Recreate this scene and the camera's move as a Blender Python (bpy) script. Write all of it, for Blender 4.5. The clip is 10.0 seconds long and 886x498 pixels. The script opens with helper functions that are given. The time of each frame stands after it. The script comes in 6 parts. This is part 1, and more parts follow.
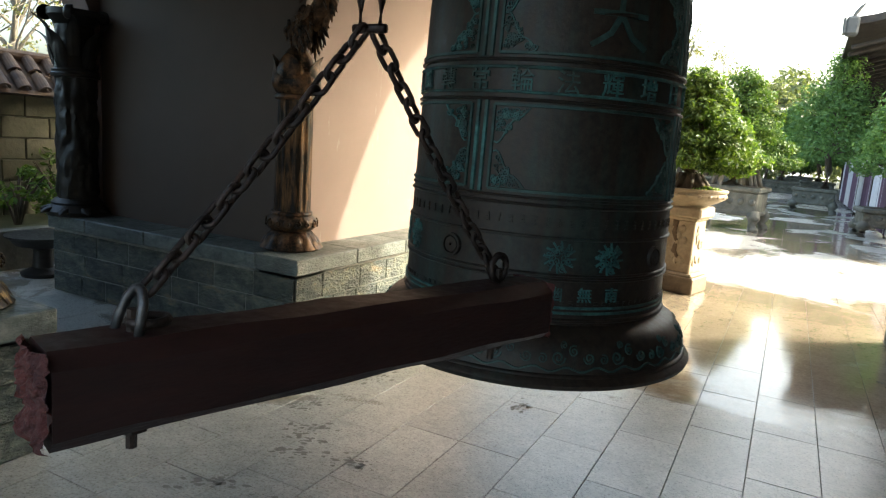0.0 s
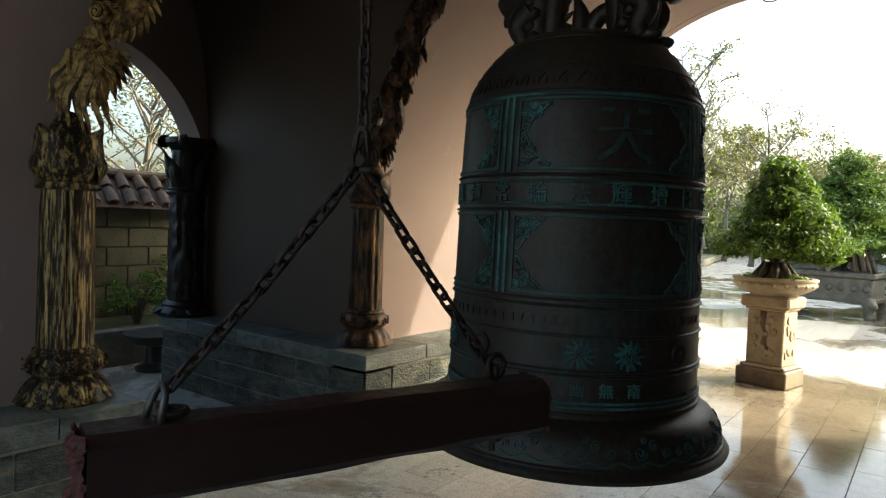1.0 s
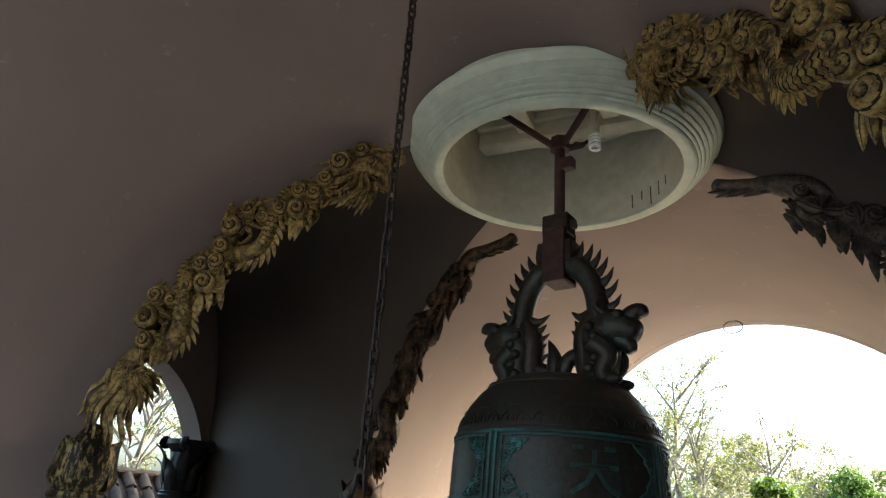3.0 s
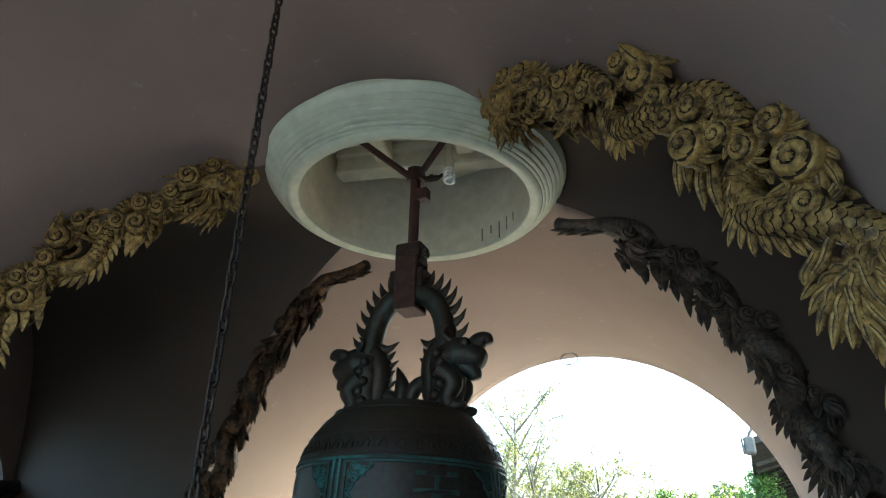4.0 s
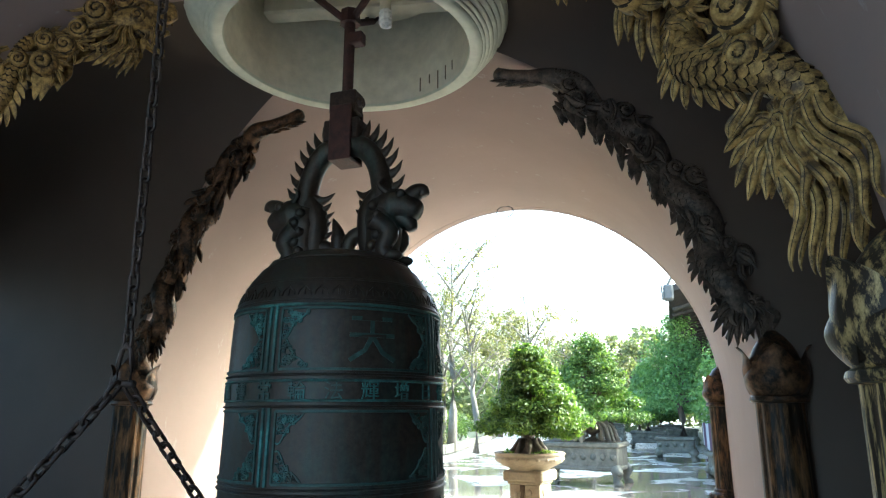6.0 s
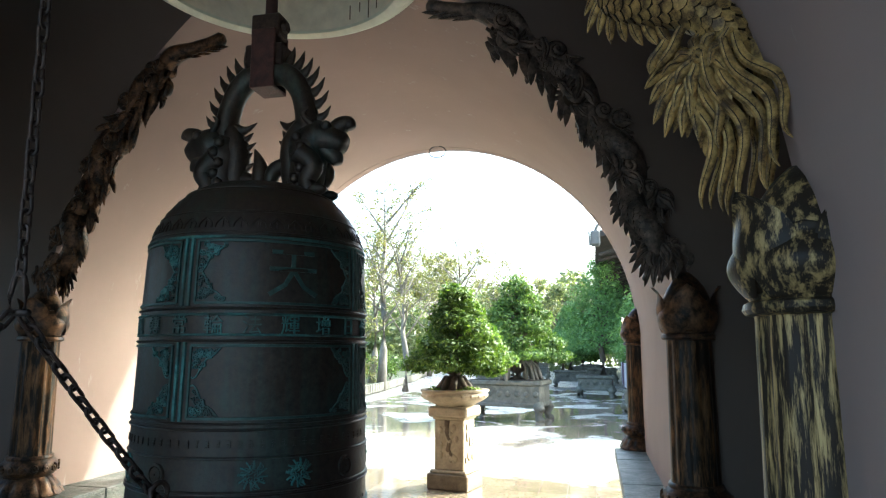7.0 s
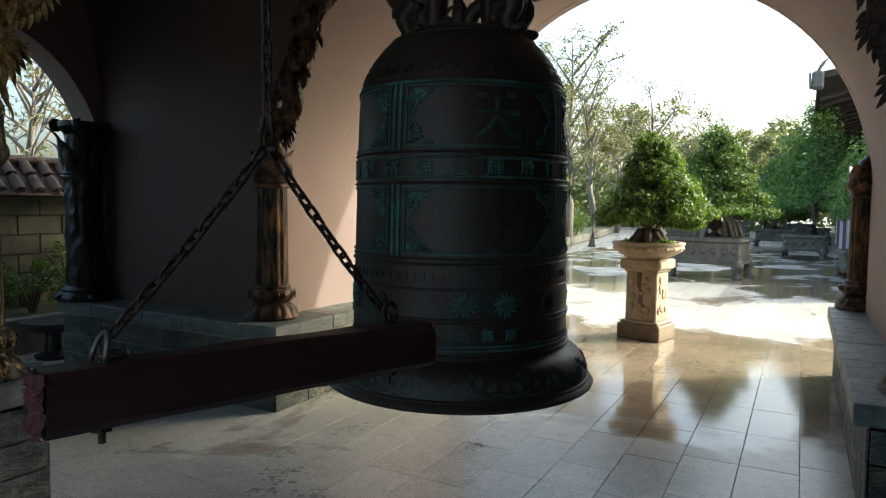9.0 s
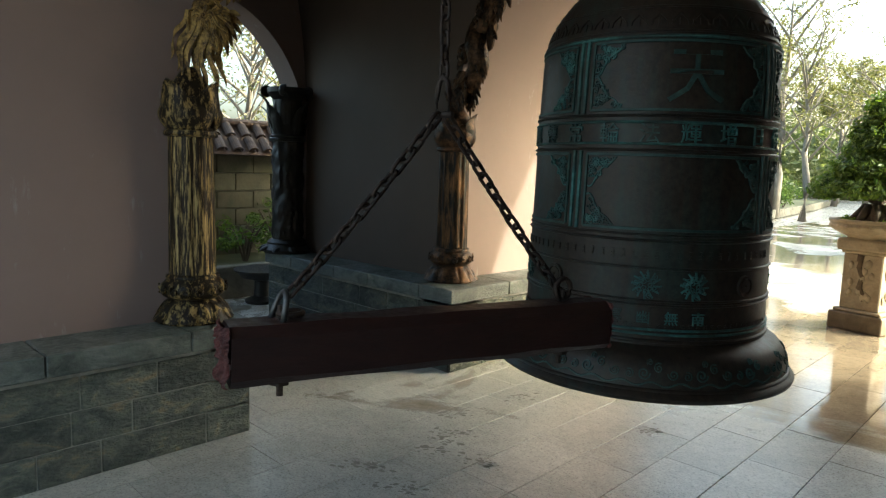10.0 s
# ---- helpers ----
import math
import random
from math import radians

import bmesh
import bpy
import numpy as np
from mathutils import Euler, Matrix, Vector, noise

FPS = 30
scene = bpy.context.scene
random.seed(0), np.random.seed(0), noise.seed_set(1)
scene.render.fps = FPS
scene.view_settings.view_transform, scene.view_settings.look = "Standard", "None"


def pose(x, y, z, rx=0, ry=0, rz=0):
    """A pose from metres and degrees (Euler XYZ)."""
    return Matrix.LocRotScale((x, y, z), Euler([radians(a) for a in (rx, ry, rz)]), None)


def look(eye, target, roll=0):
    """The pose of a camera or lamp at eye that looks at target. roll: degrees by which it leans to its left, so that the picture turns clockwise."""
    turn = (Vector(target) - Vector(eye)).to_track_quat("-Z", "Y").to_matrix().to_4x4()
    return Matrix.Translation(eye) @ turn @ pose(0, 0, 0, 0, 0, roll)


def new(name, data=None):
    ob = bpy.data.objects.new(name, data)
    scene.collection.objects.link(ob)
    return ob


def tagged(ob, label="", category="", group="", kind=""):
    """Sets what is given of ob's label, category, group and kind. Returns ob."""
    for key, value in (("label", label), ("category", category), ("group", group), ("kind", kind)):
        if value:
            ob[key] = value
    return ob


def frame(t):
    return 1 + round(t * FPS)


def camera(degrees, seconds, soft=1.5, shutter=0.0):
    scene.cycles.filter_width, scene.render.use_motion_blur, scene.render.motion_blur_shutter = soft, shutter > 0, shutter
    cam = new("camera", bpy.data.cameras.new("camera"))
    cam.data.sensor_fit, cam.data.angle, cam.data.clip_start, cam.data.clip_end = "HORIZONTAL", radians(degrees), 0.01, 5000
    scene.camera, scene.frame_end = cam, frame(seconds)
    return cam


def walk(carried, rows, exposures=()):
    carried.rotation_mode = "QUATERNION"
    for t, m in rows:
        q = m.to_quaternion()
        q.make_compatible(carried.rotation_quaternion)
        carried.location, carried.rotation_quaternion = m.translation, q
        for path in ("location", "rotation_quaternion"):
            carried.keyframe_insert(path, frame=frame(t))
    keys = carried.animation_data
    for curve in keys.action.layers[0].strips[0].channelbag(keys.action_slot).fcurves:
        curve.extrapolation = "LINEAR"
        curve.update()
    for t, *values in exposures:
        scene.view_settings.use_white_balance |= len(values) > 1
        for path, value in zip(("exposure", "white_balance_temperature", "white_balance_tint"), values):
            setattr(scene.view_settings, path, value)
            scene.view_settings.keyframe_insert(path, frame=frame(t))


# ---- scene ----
cam = camera(67.7, 10.0, 1.2)
EXPOSURES = [(0, 2.75, 6600, 0), (0.5, 2.22, 6550, 0), (1.0, 2.18, 6600, 0), (1.5, 2.28, 6400, -1), (2.5, 2.9, 6300, 0), (4.0, 3.3, 5500, -9), (4.5, 3.5, 5350, -9),
             (5.0, 3.5, 5200, -9), (6.5, 3.3, 5550, -4), (7.5, 2.8, 5700, -2), (8, 2.42, 5950, 0), (8.5, 2.2, 6050, -1), (9.0, 1.99, 6150, 0), (9.5, 2.0, 6550, -1), (10, 2.68, 6600, -4)]
PATH = [
    (0, (0.893, -2.289, 1.387), (-0.007, -0.535, 1.055), 4.3),
    (0.5, (1.116, -2.259, 1.43), (0.096, -0.549, 1.246), 5.0),
    (1, (1.23, -2.33, 1.462), (0.038, -0.726, 1.387), 2.3),
    (1.5, (1.323, -2.522, 1.492), (0.302, -0.807, 1.621), 2.3),
    (2, (1.387, -2.622, 1.51), (0.239, -1.024, 1.872), 2.1),
    (2.5, (1.437, -2.635, 1.544), (0.271, -1.142, 2.188), 3.3),
    (3.8, (1.51, -2.613, 1.528), (0.643, -1.045, 2.416), 2.2),
    (4, (1.485, -2.627, 1.516), (0.75, -0.992, 2.403), 1.4),
    (4.5, (1.48, -2.636, 1.534), (0.798, -0.897, 2.249), 1.7),
    (5, (1.466, -2.634, 1.511), (0.744, -0.846, 2.041), 1.9),
    (6.3, (1.508, -2.601, 1.509), (0.963, -0.735, 1.98), -0.5),
    (6.5, (1.513, -2.61, 1.504), (1.023, -0.725, 1.961), -0.4),
    (7, (1.525, -2.56, 1.488), (1.089, -0.632, 1.795), 0.1),
    (7.5, (1.507, -2.549, 1.444), (1.103, -0.591, 1.508), -0.3),
    (8, (1.49, -2.547, 1.42), (0.971, -0.618, 1.316), -0.3),
    (8.5, (1.473, -2.567, 1.418), (0.779, -0.694, 1.318), 0.3),
    (9, (1.454, -2.591, 1.427), (0.503, -0.836, 1.3), 0.7),
    (9.5, (1.432, -2.559, 1.429), (0.195, -0.996, 1.264), 0.8),
    (10, (1.416, -2.494, 1.442), (0.033, -1.07, 1.194), 1.9),
]
walk(cam, [(t, look(eye, target, roll)) for t, eye, target, roll in PATH], EXPOSURES)

# ---- light ----
SUN_AZ, SUN_EL = 52.5, 28.5
world = bpy.data.worlds.new("sky")
world.use_nodes = True
scene.world = world
wn = world.node_tree
sky = wn.nodes.new("ShaderNodeTexSky")
sky.sky_type = "NISHITA"
sky.sun_disc = False
sky.sun_elevation = radians(SUN_EL)
sky.sun_rotation = radians(SUN_AZ)
sky.air_density, sky.dust_density = 1.0, 7.0
wn.nodes["Background"].inputs["Strength"].default_value = 0.15
wn.links.new(sky.outputs[0], wn.nodes["Background"].inputs["Color"])
sun_data = bpy.data.lights.new("sun", "SUN")
sun_data.energy, sun_data.angle, sun_data.color = 1.5, radians(0.6), (1.0, 0.93, 0.84)
sun = new("sun", sun_data)
sv = Vector((math.sin(radians(SUN_AZ)) * math.cos(radians(SUN_EL)), math.cos(radians(SUN_AZ)) * math.cos(radians(SUN_EL)), math.sin(radians(SUN_EL))))
sun.matrix_world = look(sv * 30, (0, 0, 0))

# ---- materials ----
def mat(name, build):
    m = bpy.data.materials.new(name)
    m.use_nodes = True
    nt = m.node_tree
    build(nt, nt.nodes["Principled BSDF"])
    return m


def coords(nt, kind="Object"):
    return nt.nodes.new("ShaderNodeTexCoord").outputs[kind]


def world_pos(nt):
    return nt.nodes.new("ShaderNodeNewGeometry").outputs["Position"]


def mapped(nt, vec, scale):
    n = nt.nodes.new("ShaderNodeMapping")
    n.inputs["Scale"].default_value = scale
    nt.links.new(vec, n.inputs["Vector"])
    return n.outputs[0]


def noise_tex(nt, vec, scale, detail=4.0, rough=0.55, dist=0.0):
    n = nt.nodes.new("ShaderNodeTexNoise")
    n.inputs["Scale"].default_value, n.inputs["Detail"].default_value = scale, detail
    n.inputs["Roughness"].default_value, n.inputs["Distortion"].default_value = rough, dist
    nt.links.new(vec, n.inputs["Vector"])
    return n.outputs["Fac"]


def ramp(nt, fac, stops):
    n = nt.nodes.new("ShaderNodeValToRGB")
    el = n.color_ramp.elements
    while len(el) < len(stops):
        el.new(0.5)
    for e, (p, c) in zip(el, stops):
        e.position, e.color = p, (*c, 1) if len(c) == 3 else (c[0], c[0], c[0], 1)
    nt.links.new(fac, n.inputs[0])
    return n.outputs[0]


def mix(nt, a, b, fac, mode="MIX"):
    n = nt.nodes.new("ShaderNodeMix")
    n.data_type, n.blend_type = "RGBA", mode
    for sock, v in ((n.inputs[0], fac), (n.inputs[6], a), (n.inputs[7], b)):
        if isinstance(v, (int, float)):
            sock.default_value = v
        elif isinstance(v, tuple):
            sock.default_value = (*v, 1)
        else:
            nt.links.new(v, sock)
    return n.outputs[2]


def bump(nt, bsdf, height, strength, dist=0.01):
    n = nt.nodes.new("ShaderNodeBump")
    n.inputs["Strength"].default_value, n.inputs["Distance"].default_value = strength, dist
    nt.links.new(height, n.inputs["Height"])
    nt.links.new(n.outputs[0], bsdf.inputs["Normal"])


def simple(name, stops, scale, rough=(0.6, 0.8), metal=0.0, bumpy=0.2, stretch=(1, 1, 1), per_object=0.0, dist=0.01, fine=6.0, spec=0.5, per_island=0.0):
    """Two scales of noise: broad stains over fine grain."""
    def build(nt, b):
        v = mapped(nt, world_pos(nt), stretch)
        broad = noise_tex(nt, v, scale, 7, 0.65, 0.5)
        grain = noise_tex(nt, v, scale * fine, 4)
        col = ramp(nt, broad, stops)
        col = mix(nt, col, ramp(nt, grain, [(0.25, (0.62,)), (0.75, (1.0,))]), 0.55, "MULTIPLY")
        for k, out in ((per_object, "o"), (per_island, "i")):
            if k:
                src = nt.nodes.new("ShaderNodeObjectInfo").outputs["Random"] if out == "o" else nt.nodes.new("ShaderNodeNewGeometry").outputs["Random Per Island"]
                col = mix(nt, col, ramp(nt, src, [(0, (1 - k,)), (1, (1.0,))]), 1.0, "MULTIPLY")
        nt.links.new(col, b.inputs["Base Color"])
        nt.links.new(ramp(nt, grain, [(0.3, (rough[0],)), (0.7, (rough[1],))]), b.inputs["Roughness"])
        b.inputs["Metallic"].default_value = metal
        b.inputs["Specular IOR Level"].default_value = spec
        if bumpy:
            bump(nt, b, grain, bumpy, dist)
    return mat(name, build)


def make_bronze(nt, b):
    v = world_pos(nt)
    big = noise_tex(nt, mapped(nt, v, (1, 1, 0.7)), 3.0, 6, 0.6)
    fine = noise_tex(nt, v, 38, 5, 0.65)
    streak = noise_tex(nt, mapped(nt, v, (22, 22, 1.6)), 1.0, 4)
    brown = ramp(nt, fine, [(0.3, (0.016, 0.010, 0.007)), (0.7, (0.056, 0.036, 0.025))])
    green = ramp(nt, fine, [(0.3, (0.014, 0.048, 0.044)), (0.75, (0.045, 0.115, 0.10))])
    k = ramp(nt, mix(nt, big, streak, 0.4), [(0.48, (0.04,)), (0.68, (0.55,))])
    col = mix(nt, brown, green, k)
    nt.links.new(col, b.inputs["Base Color"])
    b.inputs["Metallic"].default_value = 0.35
    nt.links.new(ramp(nt, fine, [(0.3, (0.38,)), (0.75, (0.62,))]), b.inputs["Roughness"])
    bump(nt, b, fine, 0.25, 0.006)


def make_verdigris(nt, b):
    v = world_pos(nt)
    fine = noise_tex(nt, v, 45, 5, 0.65)
    big = noise_tex(nt, v, 6, 4)
    col = mix(nt, ramp(nt, fine, [(0.3, (0.026, 0.095, 0.090)), (0.75, (0.095, 0.26, 0.235))]), (0.03, 0.03, 0.024), ramp(nt, big, [(0.42, (0.0,)), (0.62, (0.75,))]))
    nt.links.new(col, b.inputs["Base Color"])
    b.inputs["Metallic"].default_value = 0.2
    b.inputs["Roughness"].default_value = 0.6
    bump(nt, b, fine, 0.3, 0.006)


def brushed_gold(name, gold, dark, lo, hi, stretch):
    """Gold paint dry-brushed over a near-black coat."""
    def build(nt, b):
        v = coords(nt)
        strokes = noise_tex(nt, mapped(nt, v, stretch), 1.0, 6, 0.7)
        broad = noise_tex(nt, v, 5.0, 3)
        k = ramp(nt, mix(nt, strokes, broad, 0.2), [(lo, (0.0,)), (hi, (1.0,))])
        nt.links.new(mix(nt, dark, gold, k), b.inputs["Base Color"])
        nt.links.new(mix(nt, (0.05, 0.05, 0.05), (0.35, 0.35, 0.35), k), b.inputs["Metallic"])
        nt.links.new(ramp(nt, strokes, [(0.3, (0.36,)), (0.7, (0.54,))]), b.inputs["Roughness"])
        b.inputs["Specular IOR Level"].default_value = 0.16
        bump(nt, b, strokes, 0.25, 0.004)
    return mat(name, build)


def make_plaster(nt, b):
    v = world_pos(nt)
    broad = noise_tex(nt, v, 0.8, 5, 0.6)
    fine = noise_tex(nt, v, 60, 3)
    scuff = noise_tex(nt, mapped(nt, v, (9, 9, 2.2)), 1.0, 6, 0.7)
    col = ramp(nt, broad, [(0.3, (0.228, 0.167, 0.145)), (0.7, (0.276, 0.202, 0.176))])
    col = mix(nt, col, (0.36, 0.335, 0.325), ramp(nt, scuff, [(0.63, (0.0,)), (0.70, (0.5,))]))
    nt.links.new(col, b.inputs["Base Color"])
    b.inputs["Roughness"].default_value = 0.75
    b.inputs["Specular IOR Level"].default_value = 0.3
    bump(nt, b, mix(nt, fine, broad, 0.5), 0.08, 0.006)


# Darker plaster for the side passages: their shade is put into the colour.
def make_shaded_plaster(nt, b):
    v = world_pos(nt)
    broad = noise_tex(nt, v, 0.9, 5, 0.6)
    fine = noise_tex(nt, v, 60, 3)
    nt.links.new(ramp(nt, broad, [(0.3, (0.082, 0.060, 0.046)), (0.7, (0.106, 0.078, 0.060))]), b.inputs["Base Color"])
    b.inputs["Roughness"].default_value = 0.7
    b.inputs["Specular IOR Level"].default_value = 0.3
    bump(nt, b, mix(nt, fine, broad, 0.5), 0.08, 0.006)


def make_floor(nt, b):
    """Pale granite, wet in patches where the washed court has not dried."""
    v = world_pos(nt)
    speck = noise_tex(nt, v, 90, 3, 0.7)
    stain = noise_tex(nt, v, 1.3, 6, 0.62, 0.4)
    wetn = noise_tex(nt, v, 0.55, 5, 0.6, 0.6)
    sep = nt.nodes.new("ShaderNodeSeparateXYZ")
    nt.links.new(v, sep.inputs[0])
    near = nt.nodes.new("ShaderNodeMapRange")
    near.inputs["From Min"].default_value, near.inputs["From Max"].default_value = 0.9, 2.6
    nt.links.new(sep.outputs["Y"], near.inputs["Value"])
    far = nt.nodes.new("ShaderNodeMapRange")
    far.inputs["From Min"].default_value, far.inputs["From Max"].default_value = 6.3, 5.0
    far.inputs["To Min"].default_value = 0.0
    nt.links.new(sep.outputs["Y"], far.inputs["Value"])
    band = nt.nodes.new("ShaderNodeMath")
    band.operation = "MULTIPLY"
    nt.links.new(near.outputs[0], band.inputs[0])
    nt.links.new(far.outputs[0], band.inputs[1])
    add = nt.nodes.new("ShaderNodeMath")
    add.operation = "MULTIPLY_ADD"
    add.inputs[1].default_value = 0.31
    nt.links.new(band.outputs[0], add.inputs[0])
    nt.links.new(wetn, add.inputs[2])
    court = nt.nodes.new("ShaderNodeMapRange")
    court.inputs["From Min"].default_value, court.inputs["From Max"].default_value = 7.6, 9.6
    court.inputs["To Max"].default_value = 0.16
    nt.links.new(sep.outputs["Y"], court.inputs["Value"])
    both = nt.nodes.new("ShaderNodeMath")
    nt.links.new(add.outputs[0], both.inputs[0])
    nt.links.new(court.outputs[0], both.inputs[1])
    wet = ramp(nt, both.outputs[0], [(0.60, (0.0,)), (0.68, (1.0,))])
    col = ramp(nt, stain, [(0.28, (0.46, 0.445, 0.385)), (0.5, (0.645, 0.625, 0.55)), (0.72, (0.76, 0.74, 0.655))])
    col = mix(nt, col, ramp(nt, speck, [(0.3, (0.55,)), (0.7, (1.0,))]), 0.7, "MULTIPLY")
    col = mix(nt, col, ramp(nt, noise_tex(nt, v, 13, 5, 0.7, 0.3), [(0.36, (0.80,)), (0.47, (0.92,)), (0.60, (1.0,))]), 1.0, "MULTIPLY")
    col = mix(nt, col, ramp(nt, noise_tex(nt, v, 42, 4, 0.7), [(0.40, (0.82,)), (0.52, (0.95,)), (0.62, (1.0,))]), 1.0, "MULTIPLY")
    both_r = nt.nodes.new("ShaderNodeMath")
    nt.links.new(nt.nodes.new("ShaderNodeObjectInfo").outputs["Random"], both_r.inputs[0])
    nt.links.new(nt.nodes.new("ShaderNodeNewGeometry").outputs["Random Per Island"], both_r.inputs[1])
    wrap = nt.nodes.new("ShaderNodeMath")
    wrap.operation = "FRACT"
    nt.links.new(both_r.outputs[0], wrap.inputs[0])
    col = mix(nt, col, ramp(nt, wrap.outputs[0], [(0, (0.80,)), (1, (1.0,))]), 1.0, "MULTIPLY")
    col = mix(nt, col, mix(nt, col, (0.54, 0.45, 0.36), 1.0, "MULTIPLY"), wet)
    nt.links.new(col, b.inputs["Base Color"])
    nt.links.new(mix(nt, ramp(nt, speck, [(0.3, (0.22,)), (0.7, (0.42,))]), (0.07, 0.07, 0.07), wet), b.inputs["Roughness"])
    bump(nt, b, mix(nt, speck, stain, 0.6), 0.06, 0.004)


M_BRONZE = mat("aged bronze", make_bronze)
M_VERD = mat("verdigris relief", make_verdigris)
M_VERD_DULL = simple("dull verdigris", [(0.3, (0.022, 0.045, 0.040)), (0.7, (0.055, 0.12, 0.105))], 20, (0.5, 0.65), 0.3, 0.2)
M_PLASTER = mat("pink plaster", make_plaster)
M_PLASTER_SHADE = mat("shaded pink plaster", make_shaded_plaster)
M_FLOOR = mat("granite floor", make_floor)
M_GOLD = brushed_gold("gold over black", (0.42, 0.30, 0.13), (0.022, 0.015, 0.010), 0.485, 0.59, (85, 85, 6))
M_GOLD_RELIEF = brushed_gold("gilt carving", (0.41, 0.265, 0.09), (0.062, 0.037, 0.016), 0.41, 0.61, (30, 30, 30))
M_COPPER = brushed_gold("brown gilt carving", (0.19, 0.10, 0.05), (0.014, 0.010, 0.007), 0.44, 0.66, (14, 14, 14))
M_GOLD_CAP = brushed_gold("gold dabbed over black", (0.34, 0.24, 0.10), (0.020, 0.014, 0.009), 0.50, 0.60, (38, 38, 13))
M_DARKGILT = brushed_gold("dark grey-brown carving", (0.20, 0.15, 0.115), (0.050, 0.042, 0.036), 0.42, 0.66, (18, 18, 18))
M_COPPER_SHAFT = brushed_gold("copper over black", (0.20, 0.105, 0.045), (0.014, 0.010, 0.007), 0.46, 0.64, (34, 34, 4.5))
M_DARKCARVE = simple("dark carving", [(0.3, (0.012, 0.011, 0.010)), (0.7, (0.045, 0.038, 0.03))], 6, (0.35, 0.55), 0.2, 0.2)
# Dark material for grooves, scale edges and the body under the scales.
M_CREVICE = simple("dark carving recesses", [(0.3, (0.020, 0.014, 0.009)), (0.7, (0.05, 0.036, 0.022))], 9, (0.7, 0.9), 0, 0.2, spec=0.15)
M_SLATE = simple("slate cladding", [(0.28, (0.026, 0.036, 0.031)), (0.43, (0.076, 0.092, 0.077)), (0.57, (0.17, 0.182, 0.146)), (0.68, (0.32, 0.255, 0.155))], 7.0, (0.5, 0.75), 0, 1.0, (1, 1, 2.0), 0.40, 0.025, 5)
M_SLATE_CAP = simple("slate slab", [(0.30, (0.05, 0.064, 0.056)), (0.46, (0.13, 0.15, 0.132)), (0.72, (0.28, 0.295, 0.26))], 7.0, (0.35, 0.6), 0, 0.7, (1, 1, 2), 0.3, 0.012, 6)
M_MORTAR = simple("mortar", [(0.3, (0.10, 0.10, 0.088)), (0.7, (0.22, 0.21, 0.185))], 12, (0.8, 0.9), 0, 0.3)
M_GROUT = simple("pale grout", [(0.3, (0.24, 0.24, 0.21)), (0.7, (0.40, 0.39, 0.35))], 12, (0.8, 0.9), 0, 0.3)
M_BEAM = simple("dark red lacquered timber", [(0.3, (0.018, 0.0065, 0.005)), (0.7, (0.045, 0.014, 0.010))], 3.0, (0.4, 0.6), 0, 0.25, (2, 2, 9), 0, 0.006)
M_ENDGRAIN = simple("battered end grain", [(0.3, (0.045, 0.012, 0.010)), (0.7, (0.17, 0.045, 0.036))], 14, (0.75, 0.95), 0, 0.9, (1, 1, 1), 0, 0.02)
M_IRON = simple("dark iron", [(0.3, (0.022, 0.018, 0.016)), (0.7, (0.085, 0.055, 0.042))], 30, (0.4, 0.65), 0.6, 0.25)
M_STEEL = simple("worn grey steel", [(0.3, (0.07, 0.068, 0.066)), (0.7, (0.15, 0.14, 0.135))], 30, (0.35, 0.55), 0.7, 0.15)
M_RUST = simple("rusty bracket", [(0.3, (0.035, 0.016, 0.014)), (0.7, (0.095, 0.036, 0.03))], 20, (0.55, 0.75), 0.2, 0.25)
M_WHITE = simple("aged white gloss", [(0.3, (0.56, 0.58, 0.455)), (0.7, (0.72, 0.73, 0.59))], 2.2, (0.4, 0.55), 0, 0.05)
M_DRUM = simple("stained white drum", [(0.3, (0.60, 0.555, 0.43)), (0.7, (0.80, 0.755, 0.61))], 2.6, (0.6, 0.8), 0, 0.1)
M_LAMP = simple("white lamp glass", [(0.3, (0.82, 0.82, 0.8)), (0.7, (0.88, 0.88, 0.86))], 8, (0.2, 0.3), 0, 0)
M_STONE = simple("carved beige stone", [(0.3, (0.23, 0.18, 0.115)), (0.7, (0.40, 0.33, 0.225))], 7, (0.6, 0.8), 0, 0.4)
M_GREYSTONE = simple("grey planter stone", [(0.3, (0.085, 0.085, 0.062)), (0.7, (0.215, 0.205, 0.165))], 6, (0.65, 0.85), 0, 0.4)
M_STONE_WET = simple("damp beige stone", [(0.3, (0.085, 0.058, 0.032)), (0.7, (0.19, 0.14, 0.085))], 7, (0.35, 0.6), 0, 0.4)
M_STAIN = simple("dark stain", [(0.3, (0.07, 0.05, 0.03)), (0.7, (0.16, 0.115, 0.07))], 20, (0.7, 0.9), 0, 0.2)
M_MUD = simple("dried mud", [(0.3, (0.20, 0.19, 0.16)), (0.7, (0.33, 0.315, 0.27))], 20, (0.8, 0.95), 0, 0.2)
M_SOIL = simple("soil", [(0.3, (0.035, 0.028, 0.018)), (0.7, (0.08, 0.06, 0.04))], 20, (0.9, 1.0), 0, 0.6)
M_BARK = simple("bark", [(0.3, (0.06, 0.045, 0.032)), (0.7, (0.17, 0.135, 0.10))], 14, (0.8, 0.95), 0, 0.7, (1, 1, 0.35))
M_BARK_PALE = simple("pale bark", [(0.3, (0.16, 0.14, 0.11)), (0.7, (0.30, 0.27, 0.22))], 6, (0.8, 0.95), 0, 0.4, (1, 1, 0.4))
M_TILE = simple("weathered roof tile", [(0.3, (0.09, 0.055, 0.036)), (0.7, (0.24, 0.16, 0.105))], 5, (0.6, 0.85), 0, 0.3, (1, 1, 1), 0.35)
